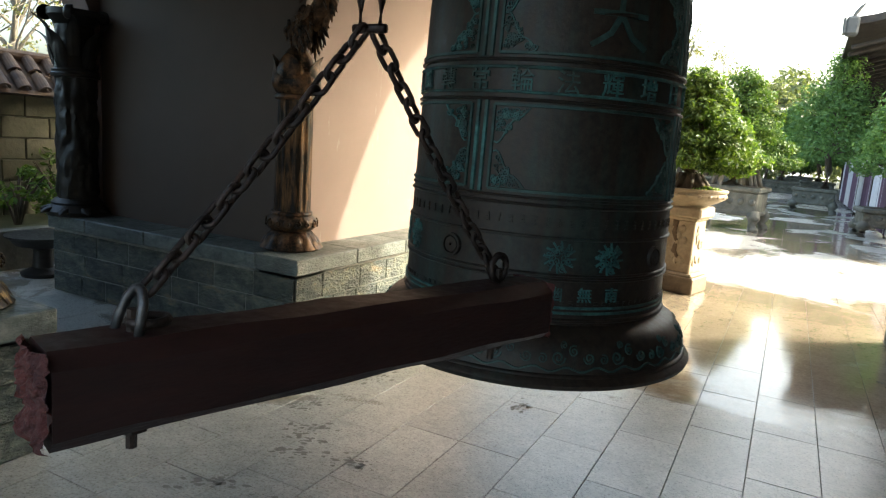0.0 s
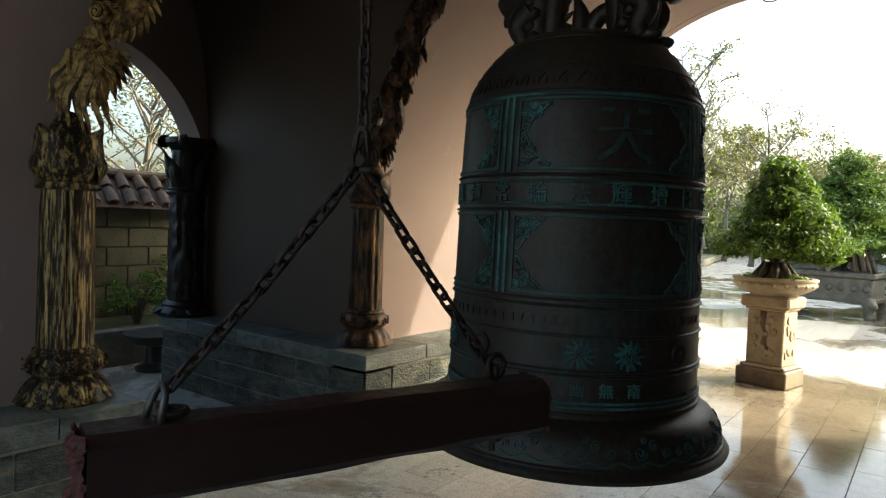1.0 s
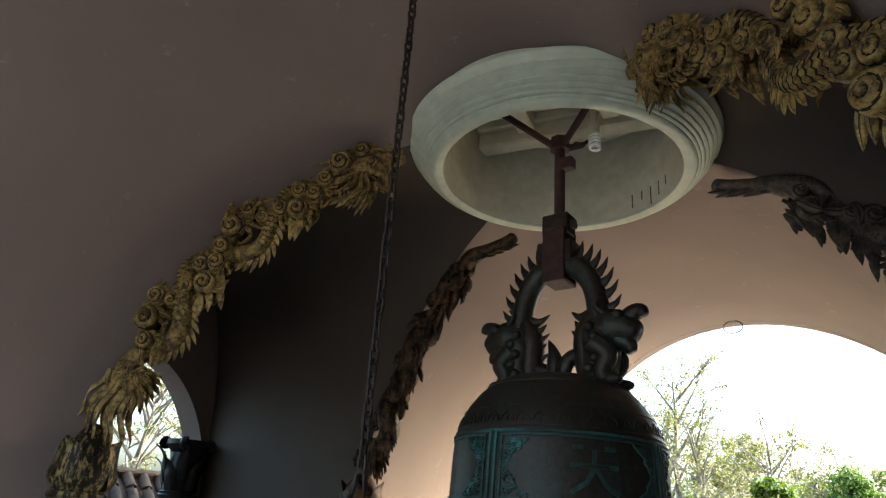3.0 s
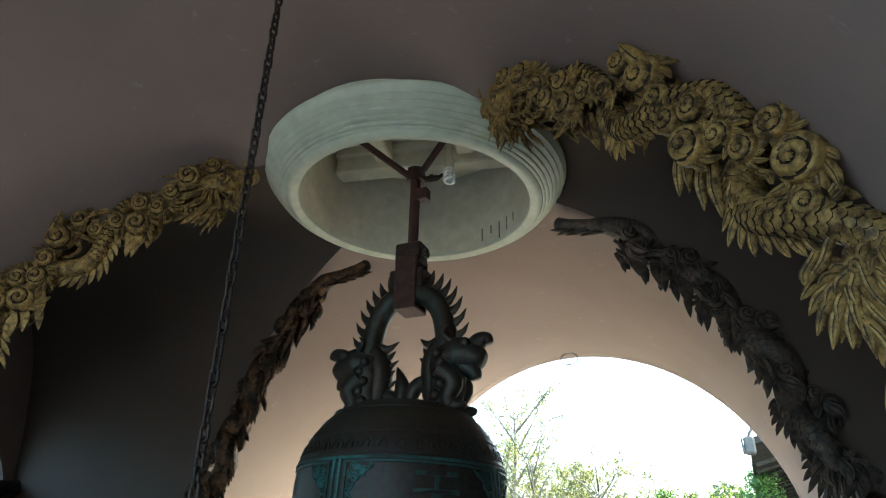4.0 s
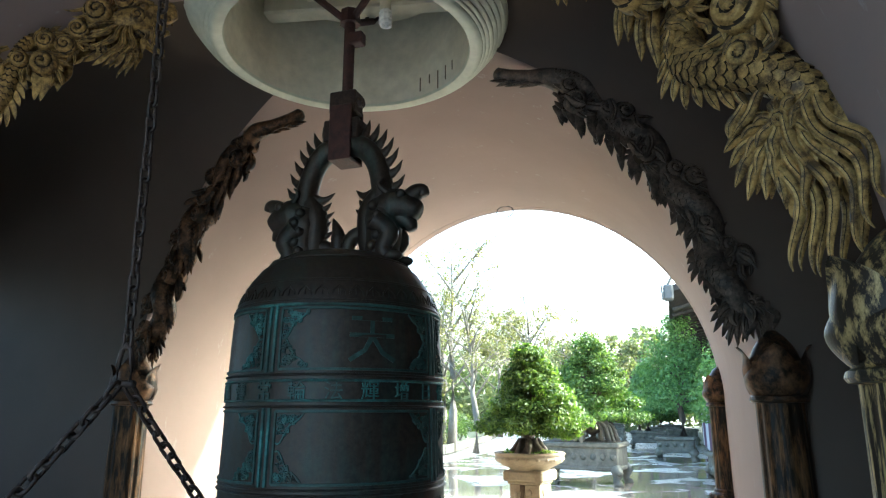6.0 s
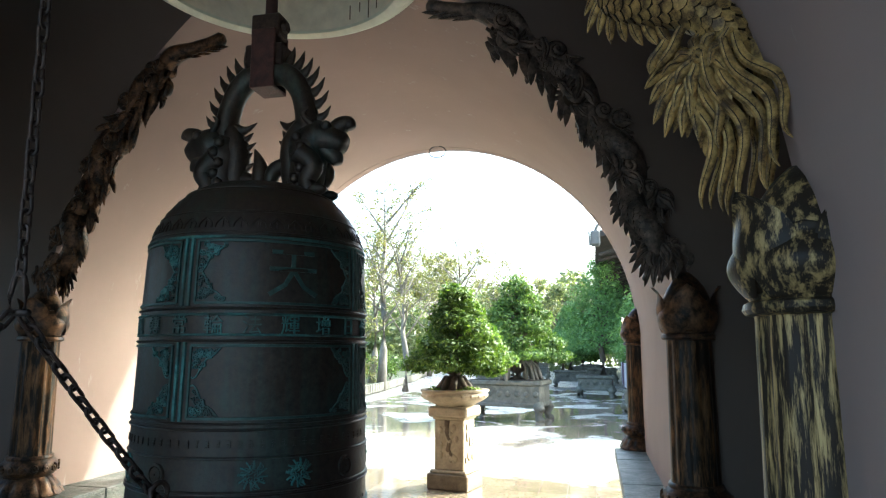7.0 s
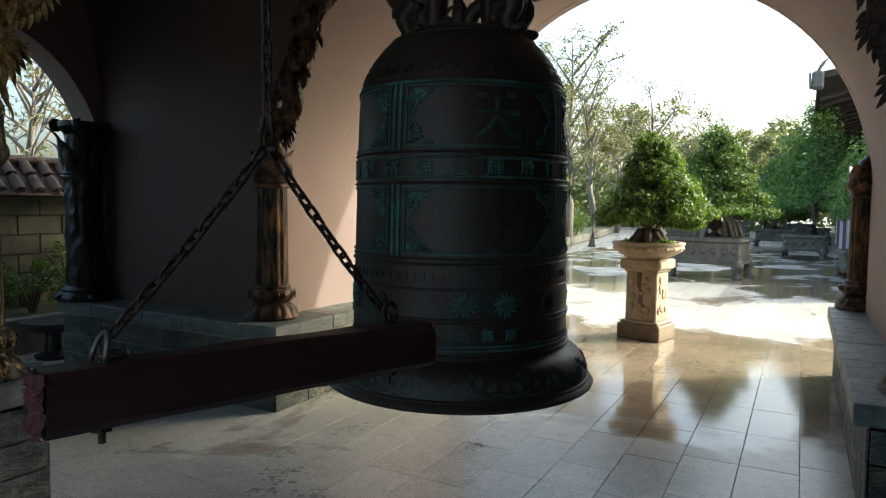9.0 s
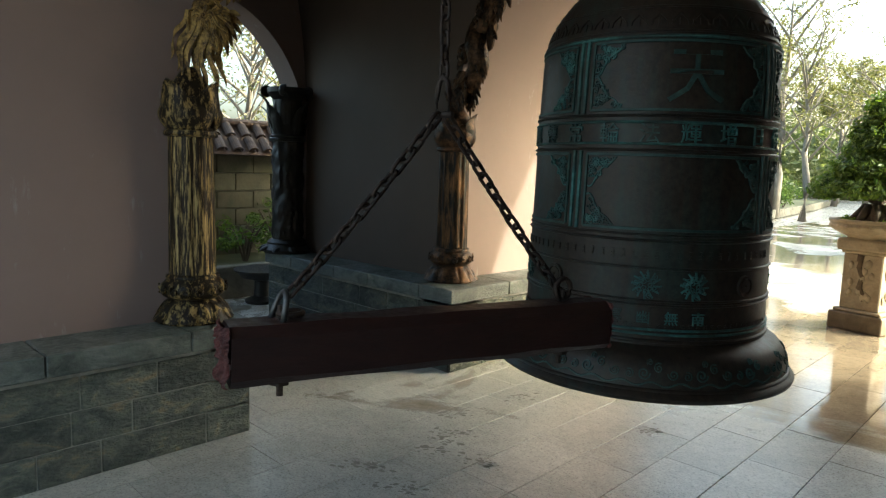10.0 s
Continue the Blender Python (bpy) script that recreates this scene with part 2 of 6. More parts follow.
M_GWALL = simple("mossy garden wall", [(0.3, (0.075, 0.08, 0.042)), (0.7, (0.19, 0.17, 0.105))], 4, (0.7, 0.9), 0, 0.4, (1, 1, 1), 0.3)
M_GROUND = simple("wet paving", [(0.3, (0.20, 0.195, 0.18)), (0.7, (0.32, 0.31, 0.29))], 0.6, (0.18, 0.5), 0, 0.1, (1, 1, 1), 0, 0.006, 9)
M_EARTH = simple("garden earth", [(0.3, (0.06, 0.07, 0.03)), (0.7, (0.12, 0.13, 0.06))], 1.5, (0.9, 1.0), 0, 0.5)
M_DARKWOOD = simple("dark temple timber", [(0.3, (0.035, 0.028, 0.022)), (0.7, (0.085, 0.065, 0.05))], 4, (0.6, 0.8), 0, 0.2)
M_GREYROOF = simple("grey roof", [(0.3, (0.12, 0.115, 0.105)), (0.7, (0.22, 0.21, 0.19))], 2, (0.7, 0.9), 0, 0.3)
M_CLOTH_P = simple("plum cloth", [(0.3, (0.10, 0.05, 0.085)), (0.7, (0.15, 0.08, 0.13))], 3, (0.8, 0.9), 0, 0.1)
M_CLOTH_W = simple("white cloth", [(0.3, (0.60, 0.58, 0.60)), (0.7, (0.74, 0.72, 0.74))], 3, (0.8, 0.9), 0, 0.1)


def leaf_mat(name, dark, light):
    def build(nt, b):
        isl = nt.nodes.new("ShaderNodeNewGeometry").outputs["Random Per Island"]
        col = ramp(nt, isl, [(0.0, dark), (1.0, light)])
        patch = noise_tex(nt, world_pos(nt), 2.5, 3)
        col = mix(nt, col, ramp(nt, patch, [(0.3, (0.65,)), (0.7, (1.0,))]), 0.7, "MULTIPLY")
        nt.links.new(col, b.inputs["Base Color"])
        b.inputs["Roughness"].default_value = 0.5
        tr = nt.nodes.new("ShaderNodeBsdfTranslucent")
        nt.links.new(mix(nt, col, (1.0, 1.0, 0.45), 1.0, "MULTIPLY"), tr.inputs["Color"])
        ms = nt.nodes.new("ShaderNodeMixShader")
        ms.inputs[0].default_value = 0.42
        nt.links.new(b.outputs[0], ms.inputs[1])
        nt.links.new(tr.outputs[0], ms.inputs[2])
        nt.links.new(ms.outputs[0], nt.nodes["Material Output"].inputs["Surface"])
    return mat(name, build)


M_LEAF = leaf_mat("bonsai leaf", (0.042, 0.10, 0.018), (0.185, 0.29, 0.048))
M_LEAF_COOL = leaf_mat("cool leaf", (0.11, 0.22, 0.07), (0.26, 0.42, 0.14))
M_LEAF_PALE = leaf_mat("pale leaf", (0.115, 0.13, 0.05), (0.26, 0.25, 0.115))
M_LEAF_FAR = leaf_mat("far leaf", (0.115, 0.15, 0.07), (0.225, 0.26, 0.13))
M_GRASS = leaf_mat("grass", (0.10, 0.20, 0.03), (0.28, 0.42, 0.06))

# ---- mesh helpers ----
def part(name, bm, material, parent=None, label="", smooth=False):
    me = bpy.data.meshes.new(name)
    bm.to_mesh(me)
    bm.free()
    me.materials.append(material)
    if smooth:
        me.shade_smooth()
    ob = new(name, me)
    if parent:
        ob.parent = parent
    if label:
        ob["label"] = label
    return ob


def soft(ob, angle=35):
    """Smooth shading that keeps hard corners."""
    ob.data.shade_smooth()
    ob.data.set_sharp_from_angle(angle=radians(angle))
    return ob


def thing(name, label, category, m=None, group="", kind=""):
    e = new(name)
    e.empty_display_size = 0.1
    if m is not None:
        e.matrix_world = m
    return tagged(e, label, category, group, kind)


def add_box(bm, lo, hi, m=None, bevel=0.0):
    lo, hi = Vector(lo), Vector(hi)
    r = bmesh.ops.create_cube(bm, size=1.0)
    bmesh.ops.scale(bm, vec=hi - lo, verts=r["verts"])
    bmesh.ops.translate(bm, vec=(lo + hi) / 2, verts=r["verts"])
    if bevel:
        es = {e for v in r["verts"] for e in v.link_edges}
        bmesh.ops.bevel(bm, geom=list(es), offset=bevel, segments=1, affect="EDGES")
    if m is not None:
        vs = r["verts"] if not bevel else [v for v in bm.verts if not v.tag]
        bmesh.ops.transform(bm, matrix=m, verts=vs)
    for v in bm.verts:
        v.tag = True


def box_bm(lo, hi, bevel=0.0):
    bm = bmesh.new()
    add_box(bm, lo, hi, None, bevel)
    return bm


def add_lathe(bm, prof, n=48, c=(0, 0), closed=False, wob=None):
    """Turns (r, z) points round the axis at c. wob(a, r, z) may change the radius."""
    rings = []
    for r, z in prof:
        if r < 1e-5:
            rings.append([bm.verts.new((c[0], c[1], z))] * n)
            continue
        ring = []
        for i in range(n):
            a = 2 * math.pi * i / n
            rr = wob(a, r, z) if wob else r
            ring.append(bm.verts.new((c[0] + rr * math.cos(a), c[1] + rr * math.sin(a), z)))
        rings.append(ring)
    pairs = list(zip(rings, rings[1:])) + ([(rings[-1], rings[0])] if closed else [])
    for p, q in pairs:
        for i in range(n):
            j = (i + 1) % n
            vs = []
            for v in (p[i], p[j], q[j], q[i]):
                if v not in vs:
                    vs.append(v)
            if len(vs) > 2:
                bm.faces.new(vs)


def lathe_bm(prof, n=48, **k):
    bm = bmesh.new()
    add_lathe(bm, prof, n, **k)
    bmesh.ops.recalc_face_normals(bm, faces=bm.faces)
    return bm


def add_tube(bm, pts, rad, n=8, flat=1.0, up=Vector((0, 0, 1)), closed=False):
    """A tube through pts; rad is a number or one for each point; flat squeezes it along up."""
    pts = [Vector(p) for p in pts]
    rings = []
    m = len(pts)
    for i, p in enumerate(pts):
        r = rad if isinstance(rad, (int, float)) else rad[i]
        t = (pts[(i + 1) % m] - pts[i - 1]) if closed else (pts[min(i + 1, m - 1)] - pts[max(i - 1, 0)])
        t.normalize()
        s = t.cross(up)
        if s.length < 1e-3:
            s = t.cross(Vector((1, 0.2, 0)))
        s.normalize()
        u = s.cross(t)
        rings.append([bm.verts.new(p + s * (r * math.cos(2 * math.pi * k / n)) + u * (r * flat * math.sin(2 * math.pi * k / n))) for k in range(n)])
    seq = list(zip(rings, rings[1:])) + ([(rings[-1], rings[0])] if closed else [])
    for a, b in seq:
        for k in range(n):
            bm.faces.new((a[k], a[(k + 1) % n], b[(k + 1) % n], b[k]))
    if not closed:
        bm.faces.new(rings[0][::-1])
        bm.faces.new(rings[-1])


def add_limb(bm, pts, rad, n=12, steps=5):
    """A tube through a smooth curve over a few points."""
    pts = [Vector(p) for p in pts]
    P, Q = [], []
    for i in range(len(pts) - 1):
        a, b_, c, d = pts[max(i - 1, 0)], pts[i], pts[i + 1], pts[min(i + 2, len(pts) - 1)]
        for k in range(steps):
            t = k / steps
            P.append(0.5 * (2 * b_ + (c - a) * t + (2 * a - 5 * b_ + 4 * c - d) * t * t + (3 * b_ - a - 3 * c + d) * t ** 3))
            Q.append(rad[i] + (rad[i + 1] - rad[i]) * t)
    P.append(pts[-1])
    Q.append(rad[-1])
    add_tube(bm, P, Q, n, 1.0, Vector((0.05, 1.0, 0.02)))


def add_ball(bm, c, r, m=None, sub=2):
    k = bmesh.ops.create_icosphere(bm, subdivisions=sub, radius=1.0)
    mm = Matrix.Translation(c) @ (m or Matrix.Identity(4)) @ Matrix.Diagonal((*(r if hasattr(r, "__len__") else (r, r, r)), 1))
    bmesh.ops.transform(bm, matrix=mm, verts=k["verts"])


def add_grid(bm, fn, nu, nv):
    g = [[bm.verts.new(fn(i / nu, j / nv)) for j in range(nv + 1)] for i in range(nu + 1)]
    for i in range(nu):
        for j in range(nv):
            bm.faces.new((g[i][j], g[i + 1][j], g[i + 1][j + 1], g[i][j + 1]))


def structure(name, bm, material, label, category, smooth=False):
    ob = part(name, bm, material, None, "", smooth)
    return tagged(ob, label, category, "", "structure")


# ---- the pavilion ----
R, ZS = 1.95, 1.63            # half width of the main passage, springing height
YN, YF = -0.95, 1.06          # near and far walls of the cross passage
Y0, H = (YN + YF) / 2, (YF - YN) / 2
FRONT, BACK, SIDE = 4.05, -3.7, 3.85
YNE = -1.12                   # the near east pier stands a little forward
BX, BY = 0.0, 0.27            # the bell's axis
RISE = 2.0
CROWN = ZS + RISE
HOLE = 0.72                   # opening in the vault under the drum
ROOF = 4.6
PH = 0.60                     # plinth height
LIP = 0.32                    # how far the plinth stands out from the wall

ground_bm = bmesh.new()
add_grid(ground_bm, lambda u, v: Vector((-90 + 180 * u, -60 + 260 * v, -0.035)), 12, 12)
structure("ground", ground_bm, M_GROUND, "pale wet stone paving of the open court", "ground")

# four piers, solid up to the springing, with the vault and end walls above
for name, sx, y0, y1 in (("wall_north_east", 1, YF, FRONT), ("wall_north_west", -1, YF, FRONT), ("wall_south_east", 1, BACK, YNE), ("wall_south_west", -1, BACK, YN)):
    x0, x1 = sorted((sx * R, sx * SIDE))
    pier = structure(name, box_bm((x0, y0, 0), (x1, y1, ZS)), M_PLASTER, "smooth pink plastered pier, its side-passage faces coloured dark for shade", "wall")
    pier.data.materials.append(M_PLASTER_SHADE)
    # faces in the side passage get the plaster with shade coloured in
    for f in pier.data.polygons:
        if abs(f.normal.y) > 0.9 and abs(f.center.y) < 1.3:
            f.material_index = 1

vault = bmesh.new()
NT = 64


def groin(x, sgn, east=None):
    """Where the two vaults meet, in plan: the far (+1) or near (-1) groin at x."""
    k = abs(x) / R
    y = BY - 0.02 - (BY - 0.02 - Y0) * k ** 1.5 + sgn * H * k ** 0.72
    east = x > 0 if east is None else east
    return y + (YNE - YN) * k if (sgn < 0 and east) else y


def main_sheet(end, sgn):
    def fn(u, v):
        a = math.pi * u
        x = R * math.cos(a)
        g = groin(x, sgn)
        if abs(x) < HOLE:
            c = BY + sgn * math.sqrt(HOLE * HOLE - x * x)
            g = max(g, c) if sgn > 0 else min(g, c)
        return Vector((x, g + (end - g) * v, ZS + RISE * math.sin(a)))
    return fn


def side_sheet(sgn):
    def fn(u, v):
        a = math.pi * u
        x0 = R * abs(math.cos(a))
        y = groin(x0, 1 if u < 0.5 else -1, sgn > 0)
        g = x0
        d = abs(y - BY)
        if d < HOLE:
            g = max(g, math.sqrt(HOLE * HOLE - d * d))
        return Vector((sgn * (g + (SIDE - g) * v), y, ZS + RISE * math.sin(a)))
    return fn


add_grid(vault, main_sheet(FRONT, 1), NT * 2, 10)
add_grid(vault, main_sheet(BACK, -1), NT * 2, 10)
vault_ob = structure("ceiling", vault, M_PLASTER, "pink plastered cross vault over the bell", "ceiling")
soft(vault_ob, 30)
# side vaults are coloured dark in place of the shade inside them
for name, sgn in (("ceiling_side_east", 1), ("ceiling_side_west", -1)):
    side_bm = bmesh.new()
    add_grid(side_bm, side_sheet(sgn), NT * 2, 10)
    soft(structure(name, side_bm, M_PLASTER_SHADE, "plastered side-passage vault, its shade put into a dark colour", "ceiling"), 30)


def arch_wall(name, at, axis, half, zs, rise, lo, hi, thick, sgn, label):
    """An end wall over z 0..ROOF with an arched opening through it."""
    bm = bmesh.new()
    n = 48
    mid = (lo + hi) / 2 if axis == "y" else Y0
    curve = [(mid + half, 0.0)] + [(mid + half * math.cos(math.pi * i / n), zs + rise * math.sin(math.pi * i / n)) for i in range(n + 1)] + [(mid - half, 0.0)]
    outer = []
    for i, (p, z) in enumerate(curve):
        if i == 0:
            outer.append((hi, 0.0))
        elif i == len(curve) - 1:
            outer.append((lo, 0.0))
        else:
            k = (i - 1) / n
            if k < 0.2:
                outer.append((hi, zs + (ROOF - zs) * k / 0.2))
            elif k > 0.8:
                outer.append((lo, zs + (ROOF - zs) * (1 - k) / 0.2))
            else:
                outer.append((hi + (lo - hi) * (k - 0.2) / 0.6, ROOF))
    def at3(p, z, d):
        return Vector((p, at + sgn * d, z)) if axis == "y" else Vector((at + sgn * d, p, z))
    rows = [[bm.verts.new(at3(p, z, d)) for p, z in cc] for cc, d in ((outer, 0), (curve, 0), (curve, thick), (outer, thick))]
    for a, b in zip(rows, rows[1:]):
        for i in range(len(curve) - 1):
            bm.faces.new((a[i], a[i + 1], b[i + 1], b[i]))
    bmesh.ops.recalc_face_normals(bm, faces=bm.faces)
    ob = structure(name, bm, M_PLASTER, label, "wall")
    soft(ob, 30)


arch_wall("wall_north", FRONT - 0.001, "y", R - 0.002, ZS, RISE - 0.002, -SIDE, SIDE, 0.12, 1, "pink plastered end wall with a wide round arch")
arch_wall("wall_south", BACK + 0.001, "y", R - 0.002, ZS, RISE - 0.002, -SIDE, SIDE, 0.12, -1, "pink plastered end wall with a wide round arch")
arch_wall("wall_west", -SIDE, "x", H - 0.005, ZS, 1.17, BACK, FRONT, 0.28, -1, "pink plastered end wall with a round garden arch")
# East end is unseen; this wall is added to keep the passage dark.
structure("wall_east", box_bm((SIDE, BACK, 0), (SIDE + 0.28, FRONT, ROOF)), M_PLASTER, "unseen plain wall added to keep light out of the cross passage", "wall")
# Added out of view: shields the west arch from the high sky.
structure("eave_west", box_bm((-SIDE - 1.4, BACK - 0.4, 3.62), (-SIDE - 0.27, FRONT + 0.4, 3.80), 0.03), M_GREYROOF, "unseen grey slab added to cut sky light on the garden side", "roof")
structure("roof", box_bm((-SIDE - 0.5, BACK - 0.4, ROOF), (SIDE + 0.5, FRONT + 0.4, ROOF + 0.25), 0.04), M_GREYROOF, "flat grey roof slab of the pavilion", "roof")

# ---- the bell ----
BELL_PROFILE = [(0.600, 0.628), (0.607, 0.640), (0.621, 0.645), (0.633, 0.637), (0.641, 0.622), (0.649, 0.616), (0.675, 0.613), (0.705, 0.605), (0.735, 0.592), (0.758, 0.574), (0.773, 0.552), (0.782, 0.530), (0.790, 0.519),
                (0.81, 0.515), (1.00, 0.511), (1.35, 0.503), (1.62, 0.498), (1.88, 0.489), (1.955, 0.480), (2.02, 0.460), (2.09, 0.426), (2.15, 0.380), (2.20, 0.325), (2.235, 0.26), (2.255, 0.16), (2.265, 0.0)]


def bell_r(z):
    p = BELL_PROFILE
    for (z0, r0), (z1, r1) in zip(p, p[1:]):
        if z0 <= z <= z1:
            return r0 + (r1 - r0) * (z - z0) / (z1 - z0)
    return p[0][1]


def bell_at(deg, z, out=0.0):
    r, dz = bell_r(z), 0.004
    slope = (bell_r(min(z + dz, 2.264)) - bell_r(z - dz)) / (2 * dz)
    k = 1 / math.hypot(1, slope)
    a = radians(deg)
    rr = r + out * k
    return Vector((BX + rr * math.cos(a), BY + rr * math.sin(a), z - out * slope * k))


bell = thing("temple_bell", "large dark bronze temple bell with green patina and raised ornament", "bell", pose(BX, BY, 0.6))
BELL_INV = pose(-BX, -BY, -0.6)


def bell_part(name, bm, material, label="", smooth=True, parent=None):
    bmesh.ops.transform(bm, matrix=BELL_INV, verts=bm.verts)
    ob = part(name, bm, material, parent or bell, label)
    if smooth:
        soft(ob, 40)
    return ob


prof = [(r, z) for z, r in BELL_PROFILE]
inner = [(0.0, 2.20), (0.28, 2.15), (0.41, 1.95), (0.445, 1.6), (0.455, 1.0), (0.48, 0.80), (0.555, 0.63), (0.575, 0.600)]
body = bell_part("body", lathe_bm(inner + prof, 128, c=(BX, BY)), M_BRONZE)


def ring_profile(z, h, out):
    n = 6
    pts = [(bell_r(z - h / 2) - 0.004, z - h / 2)]
    for i in range(n + 1):
        a = -math.pi / 2 + math.pi * i / n
        zz = z + h / 2 * math.sin(a)
        pts.append((bell_r(zz) + out * math.cos(a), zz))
    pts.append((bell_r(z + h / 2) - 0.004, z + h / 2))
    return pts


for z, h, out, m in ((0.806, 0.016, 0.010, M_BRONZE), (0.832, 0.010, 0.007, M_VERD), (0.850, 0.010, 0.007, M_VERD), (0.945, 0.010, 0.008, M_BRONZE), (0.962, 0.010, 0.008, M_BRONZE), (1.085, 0.012, 0.008, M_BRONZE),
                     (1.190, 0.012, 0.009, M_BRONZE), (1.212, 0.010, 0.007, M_BRONZE), (1.528, 0.012, 0.010, M_BRONZE), (1.552, 0.010, 0.008, M_VERD), (1.632, 0.012, 0.010, M_VERD), (1.656, 0.012, 0.010, M_BRONZE),
                     (1.945, 0.014, 0.010, M_VERD), (1.965, 0.009, 0.006, M_BRONZE), (2.06, 0.010, 0.006, M_BRONZE), (2.19, 0.012, 0.008, M_BRONZE), (0.646, 0.012, 0.008, M_BRONZE)):
    bell_part("raised_band", lathe_bm(ring_profile(z, h, out), 96, c=(BX, BY)), m)


def strip(bm, pts, wid, out):
    """A flat-topped raised line along (deg, z) points on the bell."""
    rows = []
    for i, (d, z) in enumerate(pts):
        d0, z0 = pts[max(i - 1, 0)]
        d1, z1 = pts[min(i + 1, len(pts) - 1)]
        r = bell_r(z)
        tx, tz = radians(d1 - d0) * r, z1 - z0
        ln = math.hypot(tx, tz) or 1
        nx, nz = -tz / ln, tx / ln
        row = []
        for s, o in ((-0.5, -0.003), (-0.36, out), (0.36, out), (0.5, -0.003)):
            row.append(bm.verts.new(bell_at(d + math.degrees(nx * wid * s / r), z + nz * wid * s, o)))
        rows.append(row)
    for a, b in zip(rows, rows[1:]):
        for k in range(3):
            bm.faces.new((a[k], a[k + 1], b[k + 1], b[k]))


def panel_frame(d0, d1, z0, z1, wid=0.012, out=0.007):
    bm = bmesh.new()
    n = 14
    for z in (z0, z1):
        strip(bm, [(d0 + (d1 - d0) * i / n, z) for i in range(n + 1)], wid, out)
    for d in (d0, d1):
        strip(bm, [(d, z0 + (z1 - z0) * i / 6) for i in range(7)], wid, out)
    return bm


def scroll(bm, d, z, size, turn=1, start=0.0, turns=1.6, out=0.006):
    r = bell_r(z)
    pts = []
    n = int(10 * turns)
    for i in range(n + 1):
        t = i / n
        a = start + turn * turns * 2 * math.pi * t
        k = size * (1 - 0.85 * t)
        pts.append((d + math.degrees(k * math.cos(a) / r), z + k * math.sin(a)))
    strip(bm, pts, size * 0.26, out)


DIV = -96.0
rng = random.Random(4)
for q in range(4):
    base = DIV + 90 * q
    # Duller verdigris on the right-hand side holds its shading as well as patchy patina.
    patina = M_VERD if q in (0, 3) else M_VERD_DULL
    # twin vertical bars between the panels, over both registers
    for z0, z1 in ((1.665, 1.940), (1.220, 1.522)):
        bars = bmesh.new()
        for off in (-1.7, 1.7):
            strip(bars, [(base + off, z0 + (z1 - z0) * i / 6) for i in range(7)], 0.015, 0.009)
        bell_part("divider", bars, patina)
        bell_part("panel_frame", panel_frame(base + 5.0, base + 85.0, z0 + 0.012, z1 - 0.012), M_VERD_DULL)
        # triangular corner pieces filled with scrolls
        for cx, cz in ((0, 0), (0, 1), (1, 0), (1, 1)):
            orn = bmesh.new()
            for k in range(34):
                u, v = rng.random(), rng.random()
                if u + v > 1:
                    u, v = 1 - u, 1 - v
                dd = (base + 6.8 + 12 * u) if not cx else (base + 83.2 - 12 * u)
                zz = (z0 + 0.026 + 0.105 * v) if not cz else (z1 - 0.026 - 0.105 * v)
                scroll(orn, dd, zz, 0.008 + 0.006 * rng.random(), rng.choice((-1, 1)), rng.random() * 6, 1.2, 0.008)
            e0 = (base + 6 if not cx else base + 84)
            sg = 1 if not cx else -1
            zc, sz = (z0 + 0.02, 1) if not cz else (z1 - 0.02, -1)
            strip(orn, [(e0 + sg * 13 * t, zc + sz * 0.115 * (1 - t) * (1 + 0.18 * math.sin(t * 9))) for t in [i / 12 for i in range(13)]], 0.007, 0.006)
            # bright only beside the front divider; shading is coloured into the other corners
            bell_part("corner_ornament", orn, M_VERD if (q == 0 and not cx) or (q == 3 and cx) else M_VERD_DULL)["kind"] = "stuff"
    # paired beasts and a round boss on the lower register
    for d in (35, 55):
        orn = bmesh.new()
        for k in range(15):
            a = 2 * math.pi * k / 15
            rad = 0.016 + 0.03 * ((k * 7) % 5) / 5
            scroll(orn, base + d + math.degrees(rad * math.cos(a) / 0.51), 1.022 + rad * math.sin(a), 0.013, 1 if k % 2 else -1, a, 1.3, 0.008)
        for k in range(12):
            a = 2 * math.pi * k / 12 + 0.2
            strip(orn, [(base + d + math.degrees(r * math.cos(a + r * 5) / 0.51), 1.022 + r * math.sin(a + r * 5)) for r in (0.024, 0.036, 0.048, 0.056)], 0.008, 0.006)
        bell_part("beast_relief", orn, M_VERD)["kind"] = "stuff"
    boss = bmesh.new()
    strip(boss, [(base - 9 + math.degrees(0.036 * math.cos(2 * math.pi * k / 24) / 0.51), 1.02 + 0.036 * math.sin(2 * math.pi * k / 24)) for k in range(25)], 0.012, 0.012)
    strip(boss, [(base - 9 + math.degrees(0.016 * math.cos(2 * math.pi * k / 16) / 0.51), 1.02 + 0.016 * math.sin(2 * math.pi * k / 16)) for k in range(17)], 0.030, 0.010)
    bell_part("striking_boss", boss, M_BRONZE)

# clouds round the flared lip
for q in range(18):
    orn = bmesh.new()
    d = 20 * q
    for k, (a, z, s) in enumerate(((0, 0.705, 0.024), (5, 0.725, 0.018), (-5, 0.70, 0.017), (10, 0.705, 0.02), (2, 0.742, 0.012))):
        scroll(orn, d + a, z, s, 1 if k % 2 else -1, k, 1.6, 0.006)
    strip(orn, [(d - 10 + 20 * t / 12, 0.668 + 0.008 * math.sin(t * math.pi / 3)) for t in range(13)], 0.008, 0.005)
    bell_part("cloud_relief", orn, M_VERD_DULL)["kind"] = "stuff"

